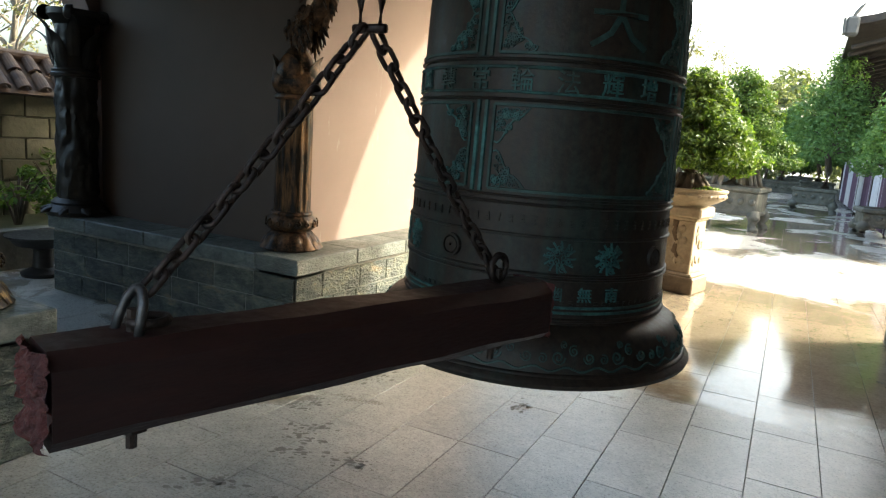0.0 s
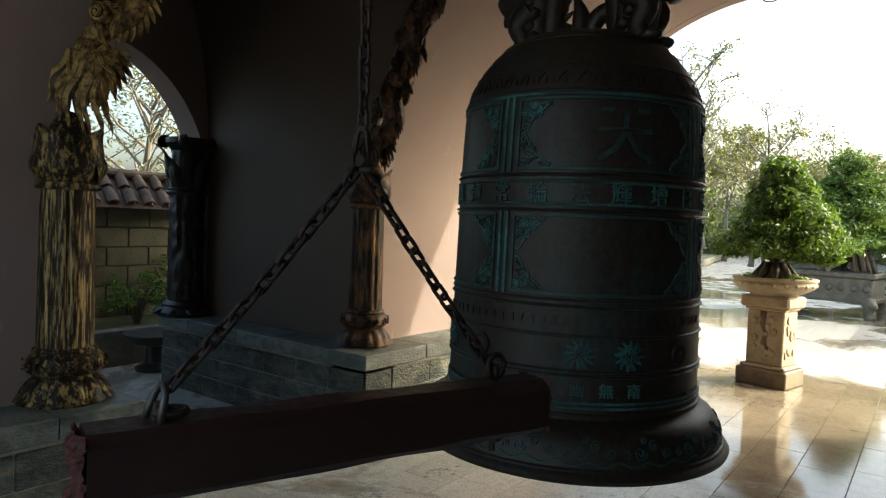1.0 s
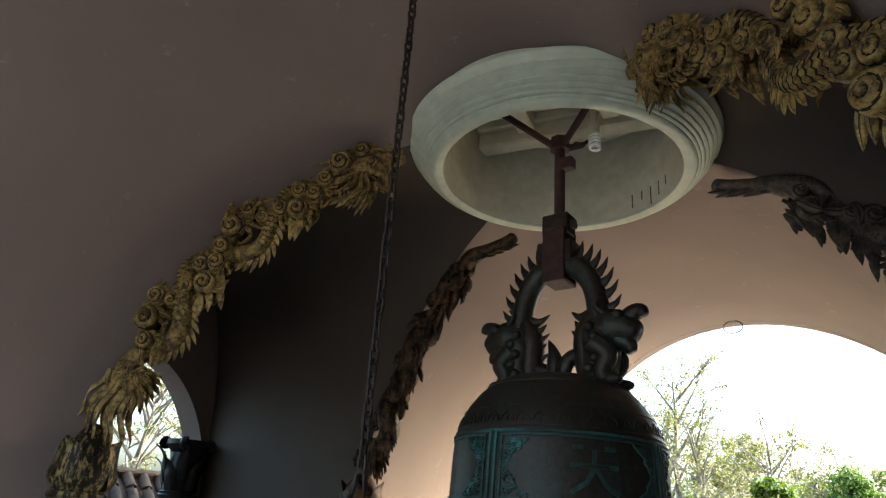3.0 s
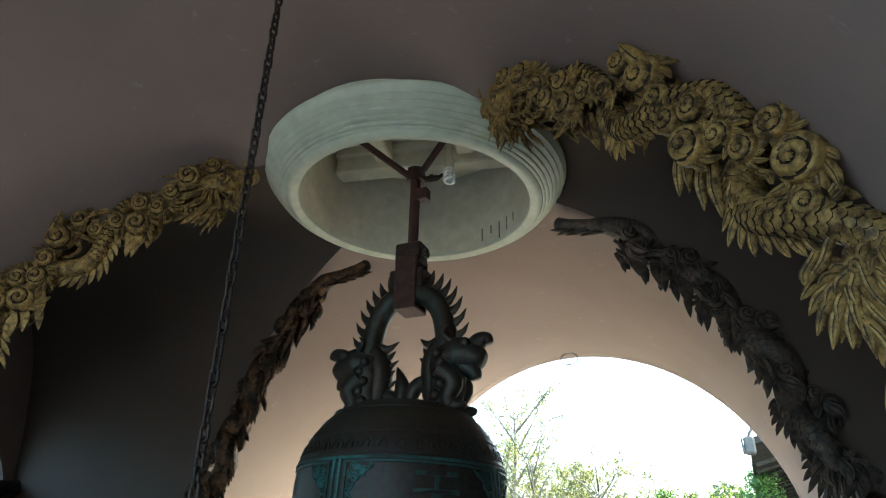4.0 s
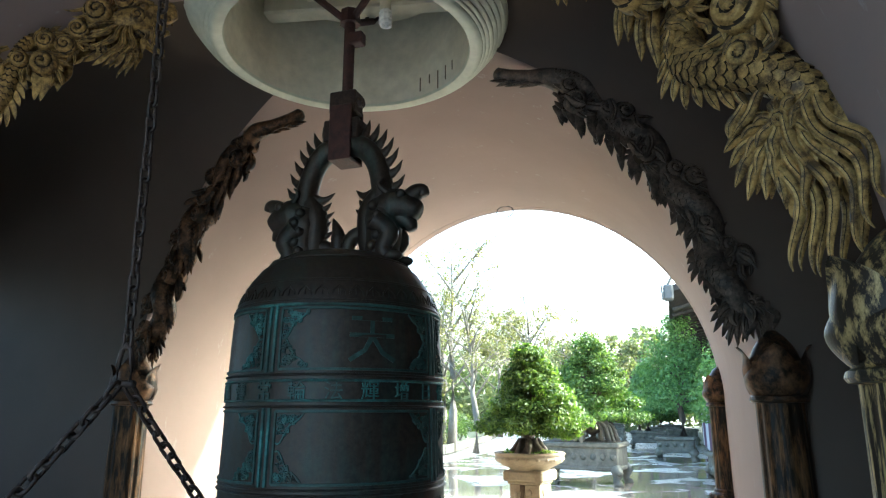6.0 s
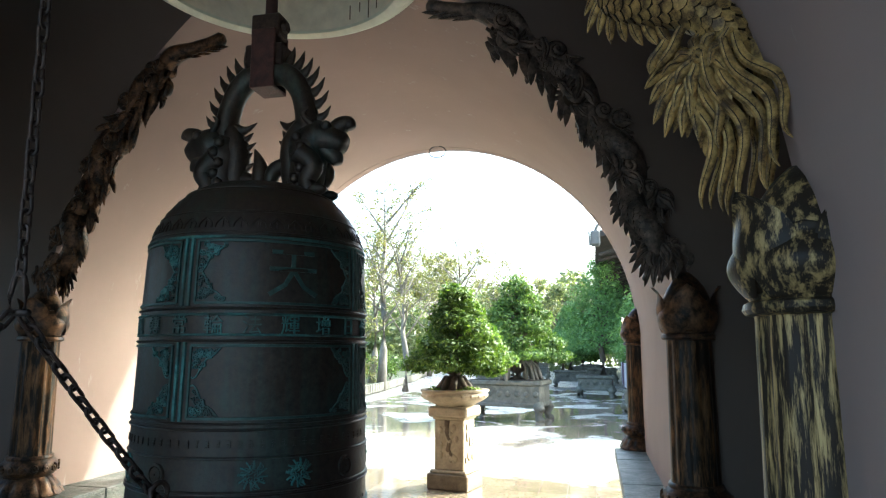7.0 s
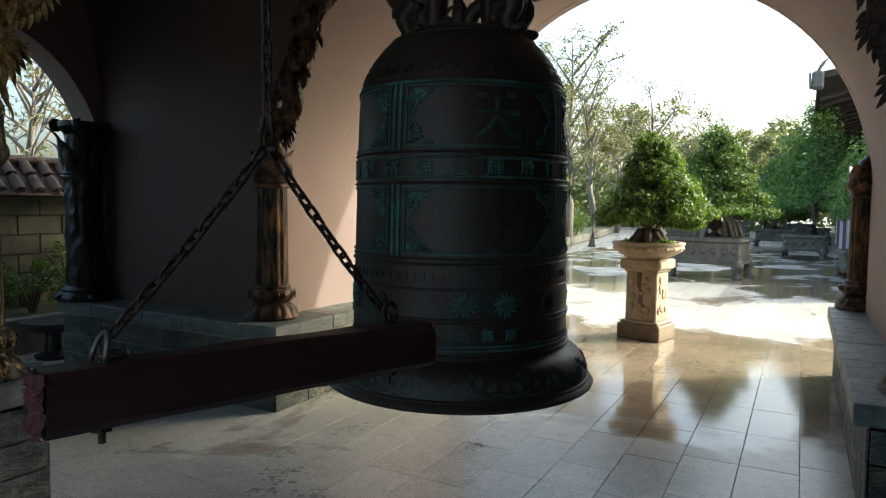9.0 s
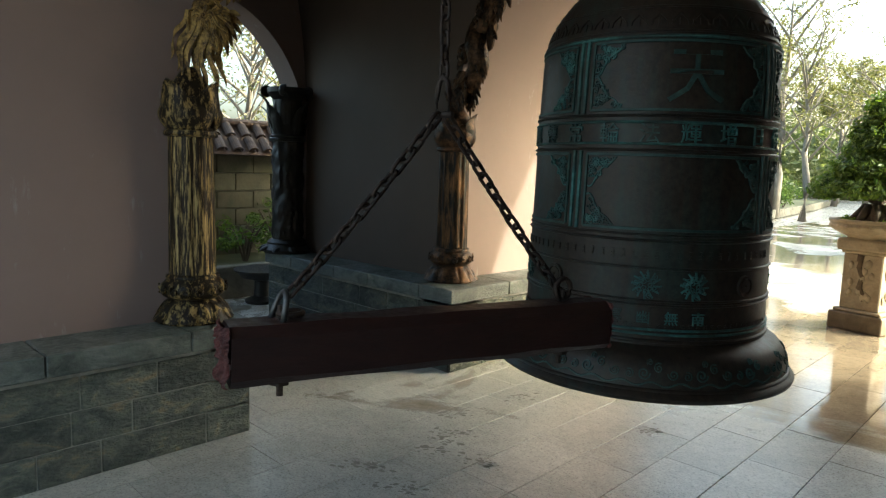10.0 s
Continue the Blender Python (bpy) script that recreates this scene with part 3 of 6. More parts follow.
# lotus petals on the shoulder
for q in range(40):
    orn = bmesh.new()
    d = 9 * q
    strip(orn, [(d - 3.6, 1.985), (d - 3.2, 2.005), (d, 2.030), (d + 3.2, 2.005), (d + 3.6, 1.985)], 0.008, 0.006)
    strip(orn, [(d, 1.985), (d, 2.012)], 0.010, 0.006)
    bell_part("petal_relief", orn, M_BRONZE)


def glyph(ch, d, z, size, out=0.008):
    """One raised character, bent round the bell."""
    cu = bpy.data.curves.new("glyph", "FONT")
    cu.body, cu.size, cu.extrude, cu.resolution_u = ch, size, 0.5, 2
    cu.align_x = "CENTER"
    tmp = bpy.data.objects.new("glyph", cu)
    scene.collection.objects.link(tmp)
    bpy.context.view_layer.update()
    bm = bmesh.new()
    bm.from_mesh(tmp.to_mesh())
    tmp.to_mesh_clear()
    bpy.data.objects.remove(tmp)
    bpy.data.curves.remove(cu)
    if len(bm.verts):
        ys = [v.co.y for v in bm.verts]
        my = (min(ys) + max(ys)) / 2
        for v in bm.verts:
            zz = z + v.co.y - my
            v.co = bell_at(d + math.degrees(v.co.x / bell_r(z)), zz, out if v.co.z > 0 else -0.004)
    return bm


for i, ch in enumerate("調風轉常輪法輝增日佛"):
    bell_part("character", glyph(ch, -64 + 17.1 * (i - 5), 1.592, 0.080), M_VERD, "", False)
bell_part("character", glyph("天", -46, 1.80, 0.225, 0.006), M_VERD_DULL, "", False)
for i, ch in enumerate("冥幽無南"):
    bell_part("character", glyph(ch, -73 + 11.5 * i, 0.897, 0.055), M_VERD, "", False)
# small writing that cannot be made out: short bars
for zc, hh, step in ((1.137, 0.030, 4.6), (0.866, 0.012, 3.4)):
    for q in range(int(150 / step)):
        orn = bmesh.new()
        d = -140 + step * q
        for k in range(3):
            zz = zc - hh / 2 + hh * (k + rng.random() * 0.4) / 2.4
            strip(orn, [(d - 1.1, zz), (d + 0.9 * rng.random(), zz)], 0.005, 0.005)
        strip(orn, [(d - 0.6 + rng.random(), zc - hh / 2), (d, zc + hh / 2)], 0.005, 0.005)
        bell_part("writing_bar", orn, M_BRONZE)["kind"] = "stuff"

# the loop: two dragons back to back, their bodies meeting in an arch
loop_bm = bmesh.new()
LA = radians(0)
LU = Vector((math.cos(LA), math.sin(LA), 0))


def lp(u, z, w=0.0):
    return Vector((BX, BY, 0)) + LU * u + Vector((-LU.y, LU.x, 0)) * w + Vector((0, 0, z))


for s in (-1, 1):
    # arched body rising from the crouched dragon to the top
    pts, rad = [], []
    for i in range(17):
        a = math.pi / 2 * i / 16
        pts.append(lp(s * (0.220 * max(0.0, math.cos(a)) ** 0.75), 2.48 + 0.365 * math.sin(a) ** 0.9))
        rad.append(0.055 + 0.010 * abs(i / 16 - 0.4))
    add_tube(loop_bm, pts, rad, 12, 1.0, Vector((-LU.y, LU.x, 0)))
    # crest of hooked flame fins along the outside
    for i in range(8):
        a = math.pi / 2 * (0.02 + 0.80 * i / 7)
        c = lp(s * (0.268 * math.cos(a) ** 0.75), 2.50 + 0.405 * math.sin(a) ** 0.9)
        o = (LU * s * math.cos(a) ** 0.6 + Vector((0, 0, 0.75 * math.sin(a)))).normalized()
        up = Vector((0, 0, 1)) * (0.4 + math.cos(a)) - LU * s * (0.25 * math.sin(a))
        add_tube(loop_bm, [c - o * 0.035, c + o * 0.012 - up * 0.008, c + o * 0.045 + up * 0.004, c + o * 0.072 + up * 0.030], [0.034, 0.026, 0.016, 0.002], 7, 0.5, Vector((-LU.y, LU.x, 0)))
    # crouched forepart, head turned outwards
    add_limb(loop_bm, [lp(s * 0.19, 2.52), lp(s * 0.215, 2.44), lp(s * 0.225, 2.35), lp(s * 0.205, 2.24)], [0.065, 0.095, 0.092, 0.085])
    add_limb(loop_bm, [lp(s * 0.20, 2.46), lp(s * 0.28, 2.49), lp(s * 0.35, 2.475), lp(s * 0.41, 2.45)], [0.075, 0.092, 0.075, 0.045])
    add_limb(loop_bm, [lp(s * 0.34, 2.50), lp(s * 0.385, 2.545), lp(s * 0.425, 2.555), lp(s * 0.44, 2.53)], [0.05, 0.044, 0.036, 0.022])
    add_limb(loop_bm, [lp(s * 0.31, 2.44), lp(s * 0.36, 2.395), lp(s * 0.375, 2.36)], [0.055, 0.042, 0.024])
    for w in (-0.07, 0.07):
        add_limb(loop_bm, [lp(s * 0.22, 2.40, w), lp(s * 0.285, 2.34, w), lp(s * 0.255, 2.27, w), lp(s * 0.275, 2.222, w)], [0.055, 0.048, 0.042, 0.04], 10)
        add_ball(loop_bm, lp(s * 0.30, 2.225, w), (0.055, 0.036, 0.028))
        add_ball(loop_bm, lp(s * 0.335, 2.53, w * 0.8), 0.028)
        add_limb(loop_bm, [lp(s * 0.27, 2.54, w * 0.7), lp(s * 0.225, 2.585, w), lp(s * 0.25, 2.62, w)], [0.018, 0.014, 0.003], 6)
        for k in range(5):
            add_ball(loop_bm, lp(s * (0.20 + 0.025 * (k % 2)), 2.48 - 0.05 * k, w * 1.2), 0.03, None, 1)
    add_limb(loop_bm, [lp(s * 0.20, 2.56), lp(s * 0.155, 2.47), lp(s * 0.15, 2.36), lp(s * 0.17, 2.25)], [0.05, 0.065, 0.062, 0.06], 12)
    # mane of flame locks pointing inwards
    for i in range(5):
        z = 2.575 - 0.05 * i
        add_limb(loop_bm, [lp(s * 0.18, z), lp(s * 0.115, z - 0.016), lp(s * (0.050 + 0.018 * (i % 2) + (0.02 if s > 0 else 0)), z + 0.020)], [0.034, 0.022, 0.002], 6, 3)
# the small legs and flame between them
add_limb(loop_bm, [lp(0.14, 2.37), lp(0.06, 2.35), lp(0.03, 2.29), lp(0.04, 2.245)], [0.045, 0.04, 0.034, 0.036], 10)
add_limb(loop_bm, [lp(-0.03, 2.25), lp(-0.02, 2.36), lp(-0.055, 2.46)], [0.045, 0.04, 0.003], 8)
add_limb(loop_bm, [lp(-0.13, 2.32), lp(-0.05, 2.29), lp(-0.02, 2.25)], [0.04, 0.036, 0.03], 8)
add_ball(loop_bm, lp(0.0, 2.255), (0.10, 0.06, 0.028))
hook = bell_part("dragon_loop", loop_bm, M_BRONZE, "twin dragon hanging loop of dark bronze")
soft(hook, 70)

# ---- hanger: strap, rod and three stays ----
hanger = thing("bell_hanger", "rusty iron strap and rod holding the bell", "hanger", pose(BX, BY, 2.7))
HI = pose(-BX, -BY, -2.7)


def hang_part(name, bm, m, label=""):
    bmesh.ops.transform(bm, matrix=HI, verts=bm.verts)
    return soft(part(name, bm, m, hanger, label))


for y in (-0.075, 0.06):
    hang_part("strap", box_bm((BX - 0.062, BY + y, 2.756), (BX + 0.062, BY + y + 0.015, 3.05), 0.004), M_RUST)
hang_part("saddle", box_bm((BX - 0.062, BY - 0.075, 2.748), (BX + 0.062, BY + 0.075, 2.764), 0.004), M_RUST)
hang_part("block", box_bm((BX - 0.105, BY - 0.058, 2.86), (BX + 0.095, BY + 0.058, 2.98), 0.008), M_IRON)
hang_part("collar", box_bm((BX - 0.08, BY - 0.05, 3.02), (BX + 0.07, BY + 0.05, 3.14), 0.006), M_IRON)
for z in (3.08, 2.92):
    b = bmesh.new()
    add_tube(b, [(BX - 0.095, BY, z), (BX + 0.095, BY, z)], 0.016, 6)
    add_tube(b, [(BX + 0.07, BY, z), (BX + 0.092, BY, z)], 0.03, 6)
    hang_part("bolt", b, M_IRON)
b = bmesh.new()
add_tube(b, [(BX, BY, 3.10), (BX, BY, 3.58)], 0.030, 12)
add_tube(b, [(BX, BY, 3.555), (BX, BY, 3.63)], 0.055, 8)
hang_part("rod", b, M_RUST)
hang_part("clamp", box_bm((BX - 0.01, BY - 0.03, 3.42), (BX + 0.085, BY + 0.03, 3.49), 0.006), M_RUST)
for deg in (95, 215, 335):
    a = radians(deg)
    b = bmesh.new()
    tip = Vector((BX + 0.36 * math.cos(a), BY + 0.36 * math.sin(a), 3.80))
    add_tube(b, [(BX + 0.03 * math.cos(a), BY + 0.03 * math.sin(a), 3.58), tip], 0.020, 8)
    hang_part("stay", b, M_RUST)
    b = bmesh.new()
    add_tube(b, [tip + Vector((0.045 * math.cos(t * math.pi / 6), 0.02 * math.sin(t * math.pi / 6), 0.03 + 0.045 * math.sin(t * math.pi / 6))) for t in range(12)], 0.011, 6, closed=True)
    hang_part("eye", b, M_IRON)

# ---- ceiling ring with its drum ----
ring = thing("ceiling_ring", "pale green-white moulded plaster ring round a recessed drum", "ceiling ring", pose(BX, BY, 3.37))
ring_prof = [(0.645, 3.76), (0.645, 3.44), (0.65, 3.415), (0.685, 3.403), (0.70, 3.405), (0.718, 3.414)]
for k in range(6):
    r, z = 0.718 + 0.126 * k / 6, 3.414 + 0.145 * (k / 6) ** 1.3    # the mouldings climb more steeply outwards
    ring_prof += [(r + 0.003, z + 0.007), (r + 0.013, z + 0.008), (r + 0.019, z + 0.014), (r + 0.018, z + 0.021), (r + 0.011, z + 0.024)]
ring_prof += [(0.848, 3.575), (0.858, 3.585), (0.858, 3.600), (0.848, 3.610), (0.822, 3.614), (0.816, 3.63), (0.808, 3.76)]
rb = lathe_bm([(r, z - 3.4) for r, z in ring_prof], 96, closed=True)
soft(part("moulding", rb, M_WHITE, ring), 50)
db = lathe_bm([(0.644, 0.03), (0.644, 0.60), (0.0, 0.60), (0.0, 0.64), (0.70, 0.64), (0.70, 0.36)], 64)
soft(part("drum", db, M_DRUM, ring, "stained off-white inside of the drum"))
for k, (y, rot) in enumerate(((0.26, 12), (-0.26, 12))):
    part("drum_beam", box_bm((-0.59, y - 0.06, 0.43), (0.59, y + 0.06, 0.60), 0.012), M_DRUM, ring).matrix_basis = pose(0, 0, 0, 0, 0, rot)
    part("beam_ledge", box_bm((-0.585, y - 0.10, 0.53), (0.585, y + 0.10, 0.598), 0.01), M_DRUM, ring).matrix_basis = pose(0, 0, 0, 0, 0, rot)
for x in (-0.26, 0.26):
    part("drum_beam", box_bm((x - 0.055, -0.19, 0.47), (x + 0.055, 0.19, 0.599), 0.012), M_DRUM, ring).matrix_basis = pose(0, 0, 0, 0, 0, 12)
for k in range(5):
    a = radians(48 + 6.5 * k)
    b = bmesh.new()
    ln = 0.05 + 0.03 * (k % 3)
    add_box(b, (-0.004, -0.0015, 0.14 - ln), (0.003, 0.0015, 0.15))
    part("drip_stain", b, M_STAIN, ring).matrix_basis = pose(0.642 * math.cos(a), 0.642 * math.sin(a), 0, 0, 0, math.degrees(a) + 90)

lamp = thing("spiral_lamp", "white spiral bulb in a lampholder inside the drum", "lamp", pose(BX + 0.20, BY + 0.02, 3.62))
b = bmesh.new()
add_tube(b, [(0.026 * math.cos(t * 0.7), 0.026 * math.sin(t * 0.7), -0.10 + 0.0023 * t) for t in range(40)], 0.011, 6)
soft(part("bulb", b, M_LAMP, lamp))
soft(part("holder", lathe_bm([(0.0, -0.012), (0.03, -0.01), (0.03, 0.05), (0.018, 0.07), (0.018, 0.38), (0, 0.38)], 16), M_DRUM, lamp))

# ---- chains ----
def add_link(bm, c, d, side, length, width, wire):
    """One oval link about c, long along d, its flat lying in the plane of d and side."""
    pts = []
    n = 14
    st, rr = (length - width) / 2, (width - wire) / 2
    for i in range(n):
        a = 2 * math.pi * i / n
        x, y = rr * math.cos(a), rr * math.sin(a)
        pts.append(c + d * (y + math.copysign(st, math.sin(a + 1e-6))) + side * x)
    add_tube(bm, pts, wire / 2, 6, 1.0, d.cross(side), closed=True)


def chain(name, p, q, length, width, wire, label, sag=0.0):
    """A chain of separate links from p to q."""
    p, q = Vector(p), Vector(q)
    pitch = length - 2 * wire
    n = max(2, round((q - p).length / pitch))
    e = thing(name, label, "chain", Matrix.Translation(p))
    def at(t):
        return p.lerp(q, t) - Vector((0, 0, sag * 4 * t * (1 - t)))
    for i in range(n):
        a, b_ = at(i / n), at((i + 1) / n)
        d = (b_ - a).normalized()
        s = d.cross(Vector((0.3, 1, 0.1))).normalized()
        if i % 2:
            s = d.cross(s).normalized()
        s = Matrix.Rotation(radians(20 + 10 * math.sin(i * 1.7)), 3, d) @ s
        bm = bmesh.new()
        add_link(bm, (a + b_) / 2 - p, d, s, length, width, wire)
        part("link", bm, M_IRON, e, "", True)
    return e


APEX = Vector((0.146, -1.205, 1.578))
BL, BR = Vector((0.012, -1.61, 0.94)), Vector((0.282, -0.79, 0.95))
chain("hanging_chain", APEX + Vector((0, 0, 0.10)), (0.126, -1.20, CROWN - 0.02), 0.060, 0.036, 0.0105, "thin dark iron chain hanging from the vault")
chain("beam_chain", BL + Vector((0.004, 0.01, 0.172)), APEX + Vector((-0.005, -0.01, 0.0)), 0.062, 0.038, 0.0115, "dark iron chain carrying the striking beam", 0.012)
chain("beam_chain", BR + Vector((-0.010, 0.02, 0.10)), APEX + Vector((0.005, 0.01, 0.0)), 0.062, 0.038, 0.0115, "dark iron chain carrying the striking beam", 0.012)
sh = thing("shackle", "dark iron shackle joining three chains", "shackle", Matrix.Translation(APEX))
b = bmesh.new()
add_tube(b, [(-0.022, 0, 0.0), (-0.024, 0, 0.05), (-0.014, 0, 0.09), (0.0, 0, 0.105), (0.014, 0, 0.09), (0.024, 0, 0.05), (0.022, 0, 0.0)], 0.007, 8)
part("bow", b, M_IRON, sh, "", True)
b = bmesh.new()
add_tube(b, [(-0.036, 0, 0.002), (0.036, 0, 0.002)], 0.009, 8)
part("pin", b, M_IRON, sh, "", True)

# ---- striking beam ----
BDIR = Vector((0.282 - 0.012, -0.79 + 1.61, 0.0)).normalized()
beam_mat = Matrix.Translation((-0.036, -1.762, 0.980)) @ Matrix((( BDIR.y, BDIR.x, 0, 0), (-BDIR.x, BDIR.y, 0, 0), (0, 0, 1, 0), (0, 0, 0, 1))) @ pose(0, 0, 0, -0.7, 0, 0)
beam = thing("striking_beam", "dark red timber striking beam with battered ends hung on chains", "beam", beam_mat)
BLEN, BH, BW = 1.18, 0.073, 0.072
sec = [(-BW, -BH + 0.02), (-BW + 0.02, -BH), (BW - 0.02, -BH), (BW, -BH + 0.02), (BW, BH - 0.025), (BW - 0.03, BH), (-BW + 0.03, BH), (-BW, BH - 0.025)]
b = bmesh.new()
rows = []
for i in range(21):
    y = 0.02 + (BLEN - 0.04) * i / 20
    rows.append([b.verts.new((x + 0.002 * math.sin(i * 1.3 + k), y, z + 0.002 * math.sin(i * 0.9 + 2 * k))) for k, (x, z) in enumerate(sec)])
for p, q in zip(rows, rows[1:]):
    for k in range(8):
        b.faces.new((p[k], p[(k + 1) % 8], q[(k + 1) % 8], q[k]))
b.faces.new(rows[0][::-1])
b.faces.new(rows[-1])
bmesh.ops.recalc_face_normals(b, faces=b.faces)
soft(part("timber", b, M_BEAM, beam), 30)
for nm, y, sg in (("struck_end", 0.02, -1), ("butt_end", BLEN - 0.02, 1)):
    b = bmesh.new()
    rg = random.Random(7 + sg)
    add_grid(b, lambda u, v: Vector(((u * 2 - 1) * (BW - 0.002), y + sg * (0.004 + 0.022 * noise.noise(Vector((u * 4, v * 4, 3 + sg))) + 0.014 * abs(noise.noise(Vector((u * 14, v * 14, 9)))) + 0.012 * (1 - abs(2 * u - 1))), (v * 2 - 1) * (BH - 0.002))), 22, 22)
    part(nm, b, M_ENDGRAIN, beam, "splintered red-brown end grain")
for y in (0.15, 1.02):
    b = bmesh.new()
    add_tube(b, [(0, y, -0.122), (0, y, 0.11)], 0.009, 8)
    part("bolt", b, M_IRON, beam)
    b = bmesh.new()
    add_tube(b, [(0, y, -0.092), (0, y, -0.079)], 0.026, 6)
    add_tube(b, [(0, y, -0.079), (0, y, -0.073)], 0.038, 12)
    part("nut", b, M_IRON, beam)
b = bmesh.new()
add_tube(b, [(-0.026, 0.130, 0.066), (-0.026, 0.140, 0.098), (-0.022, 0.150, 0.124), (-0.012, 0.157, 0.138), (0.0, 0.160, 0.142), (0.012, 0.160, 0.138), (0.022, 0.158, 0.124), (0.026, 0.154, 0.098), (0.026, 0.150, 0.066)], 0.008, 8)
part("shackle", b, M_STEEL, beam, "worn grey steel shackle", True)
b = bmesh.new()
add_tube(b, [(0.026 * math.cos(t * math.pi / 8), 0.175 + 0.03 * math.sin(t * math.pi / 8), 0.088) for t in range(16)], 0.008, 6, closed=True)
part("eye_ring", b, M_IRON, beam, "", True)
b = bmesh.new()
add_tube(b, [(0, 1.02 + 0.028 * math.cos(t * math.pi / 8), 0.112 + 0.032 * math.sin(t * math.pi / 8)) for t in range(16)], 0.009, 6, closed=True)
part("eye_ring", b, M_IRON, beam, "", True)
# ---- columns ----
def petal(bm, a, r0, z0, wid, hgt, flare, thick=0.010, curl=0.0, blunt=3.2):
    """A fleshy lotus petal with a rolled edge, standing on a ring of radius r0 at angle a; a low blunt gives a long point."""
    def at(s, v, inner):
        w = wid * (0.60 + 0.40 * math.sin(math.pi * min(v / 0.9, 1.0) * 0.62)) * (1 - v ** blunt) ** 0.75
        bulge = 0.036 * math.sin(math.pi * min(1.0, v * 1.12)) * (1 - s * s * 0.5) - 0.005 * math.exp(-(s / 0.14) ** 2) * (1 - v) + 0.007 * abs(s) ** 6
        r = r0 + bulge + flare * v * v + curl * max(0, v - 0.62) ** 2 - (thick * (1 - 0.5 * v) if inner else 0)
        aa = a + s * w / max(r, 0.05)
        return Vector((r * math.cos(aa), r * math.sin(aa), z0 + hgt * v - 0.012 * s * s * hgt))
    # out over the front face, round the edge and back over the inner face
    add_grid(bm, lambda u, v: at(u * 4 - 1, v, False) if u < 0.5 else at(3 - u * 4, v, True), 24, 14)
    bmesh.ops.remove_doubles(bm, verts=bm.verts, dist=1e-5)


def column(m, label, shaft_mat, cap_mat, turn=0.0):
    col = thing("lotus_column", label, "column", m, "columns of the pavilion")
    base = bmesh.new()
    add_lathe(base, [(0.0, 0.0), (0.185, 0.0), (0.19, 0.012), (0.178, 0.03), (0.165, 0.07), (0.125, 0.115), (0.12, 0.125), (0.0, 0.125)], 40)
    soft(part("base", base, cap_mat, col), 60)
    for k in range(14):
        b = bmesh.new()
        a = 2 * math.pi * k / 14
        def fn(u, v, a=a):
            s = u * 2 - 1
            rr = 0.125 + 0.068 * (1 - v) ** 0.8 + 0.016 * math.sin(math.pi * v) * (1 - s * s) + 0.014 * max(0, 0.3 - v) * 3
            aa = a + s * 0.20 * (0.7 + 0.3 * (1 - v))
            return Vector((rr * math.cos(aa), rr * math.sin(aa), 0.012 + 0.105 * v + 0.006 * s * s))
        add_grid(b, fn, 5, 6)
        soft(part("base_petal", b, cap_mat, col), 60)
    b = bmesh.new()
    add_lathe(b, [(0.10, 0.112), (0.125, 0.118), (0.155, 0.14), (0.165, 0.17), (0.155, 0.20), (0.13, 0.222), (0.135, 0.232), (0.128, 0.245), (0.10, 0.25)], 48, wob=lambda a, r, z: r * (1 + 0.018 * math.sin(12 * a) * math.exp(-((z - 0.17) / 0.03) ** 2)))
    soft(part("torus", b, cap_mat, col), 60)
    for k in range(8):
        b = bmesh.new()
        a = 2 * math.pi * (k + 0.5) / 8
        for s in (-1, 1):
            pts = []
            for i in range(12):
                t = i / 11
                an = s * (2.4 * math.pi * t)
                rr = 0.026 * (1 - 0.8 * t)
                pts.append(Vector((0.163, s * 0.03 + rr * math.sin(an), 0.172 + rr * math.cos(an))))
            add_tube(b, pts, 0.006, 5)
        bmesh.ops.rotate(b, cent=(0, 0, 0), matrix=Matrix.Rotation(a, 3, "Z"), verts=b.verts)
        part("scroll", b, cap_mat, col, "", True)
    shaft = bmesh.new()
    add_lathe(shaft, [(0.118, 0.24), (0.118, 0.26)] + [(0.118 - 0.008 * i / 12, 0.26 + 0.68 * i / 12) for i in range(13)] + [(0.112, 0.96)], 72,
              wob=lambda a, r, z: r - (0.007 * max(0.0, math.cos(9 * a)) ** 0.7 if 0.255 < z < 0.945 else 0))
    soft(part("shaft", shaft, shaft_mat, col), 60)
    b = bmesh.new()
    add_lathe(b, [(0.10, 0.945), (0.128, 0.95), (0.134, 0.96), (0.13, 0.975), (0.118, 0.982), (0.122, 0.99), (0.115, 1.0), (0.09, 1.0)], 40)
    soft(part("neck_ring", b, cap_mat, col))
    b = bmesh.new()
    add_lathe(b, [(0.10, 0.985), (0.122, 1.02), (0.126, 1.08), (0.113, 1.15), (0.090, 1.21), (0.058, 1.26), (0.024, 1.295), (0, 1.302)], 40, wob=lambda a, r, z: r * (1 + 0.05 * abs(math.sin(2 * (a - turn)))))
    soft(part("bud", b, cap_mat, col), 50)
    for k in range(4):
        b = bmesh.new()
        petal(b, turn + 2 * math.pi * (k + 0.5) / 4, 0.116, 0.990, 0.108, 0.235, 0.012, curl=0.26, blunt=3.0)
        soft(part("upper_petal", b, cap_mat, col), 70)
    for k in range(4):
        b = bmesh.new()
        petal(b, turn + 2 * math.pi * k / 4, 0.124, 0.988, 0.130, 0.158, -0.004, curl=0.10, blunt=5.0)
        soft(part("lower_petal", b, cap_mat, col), 70)
    return col


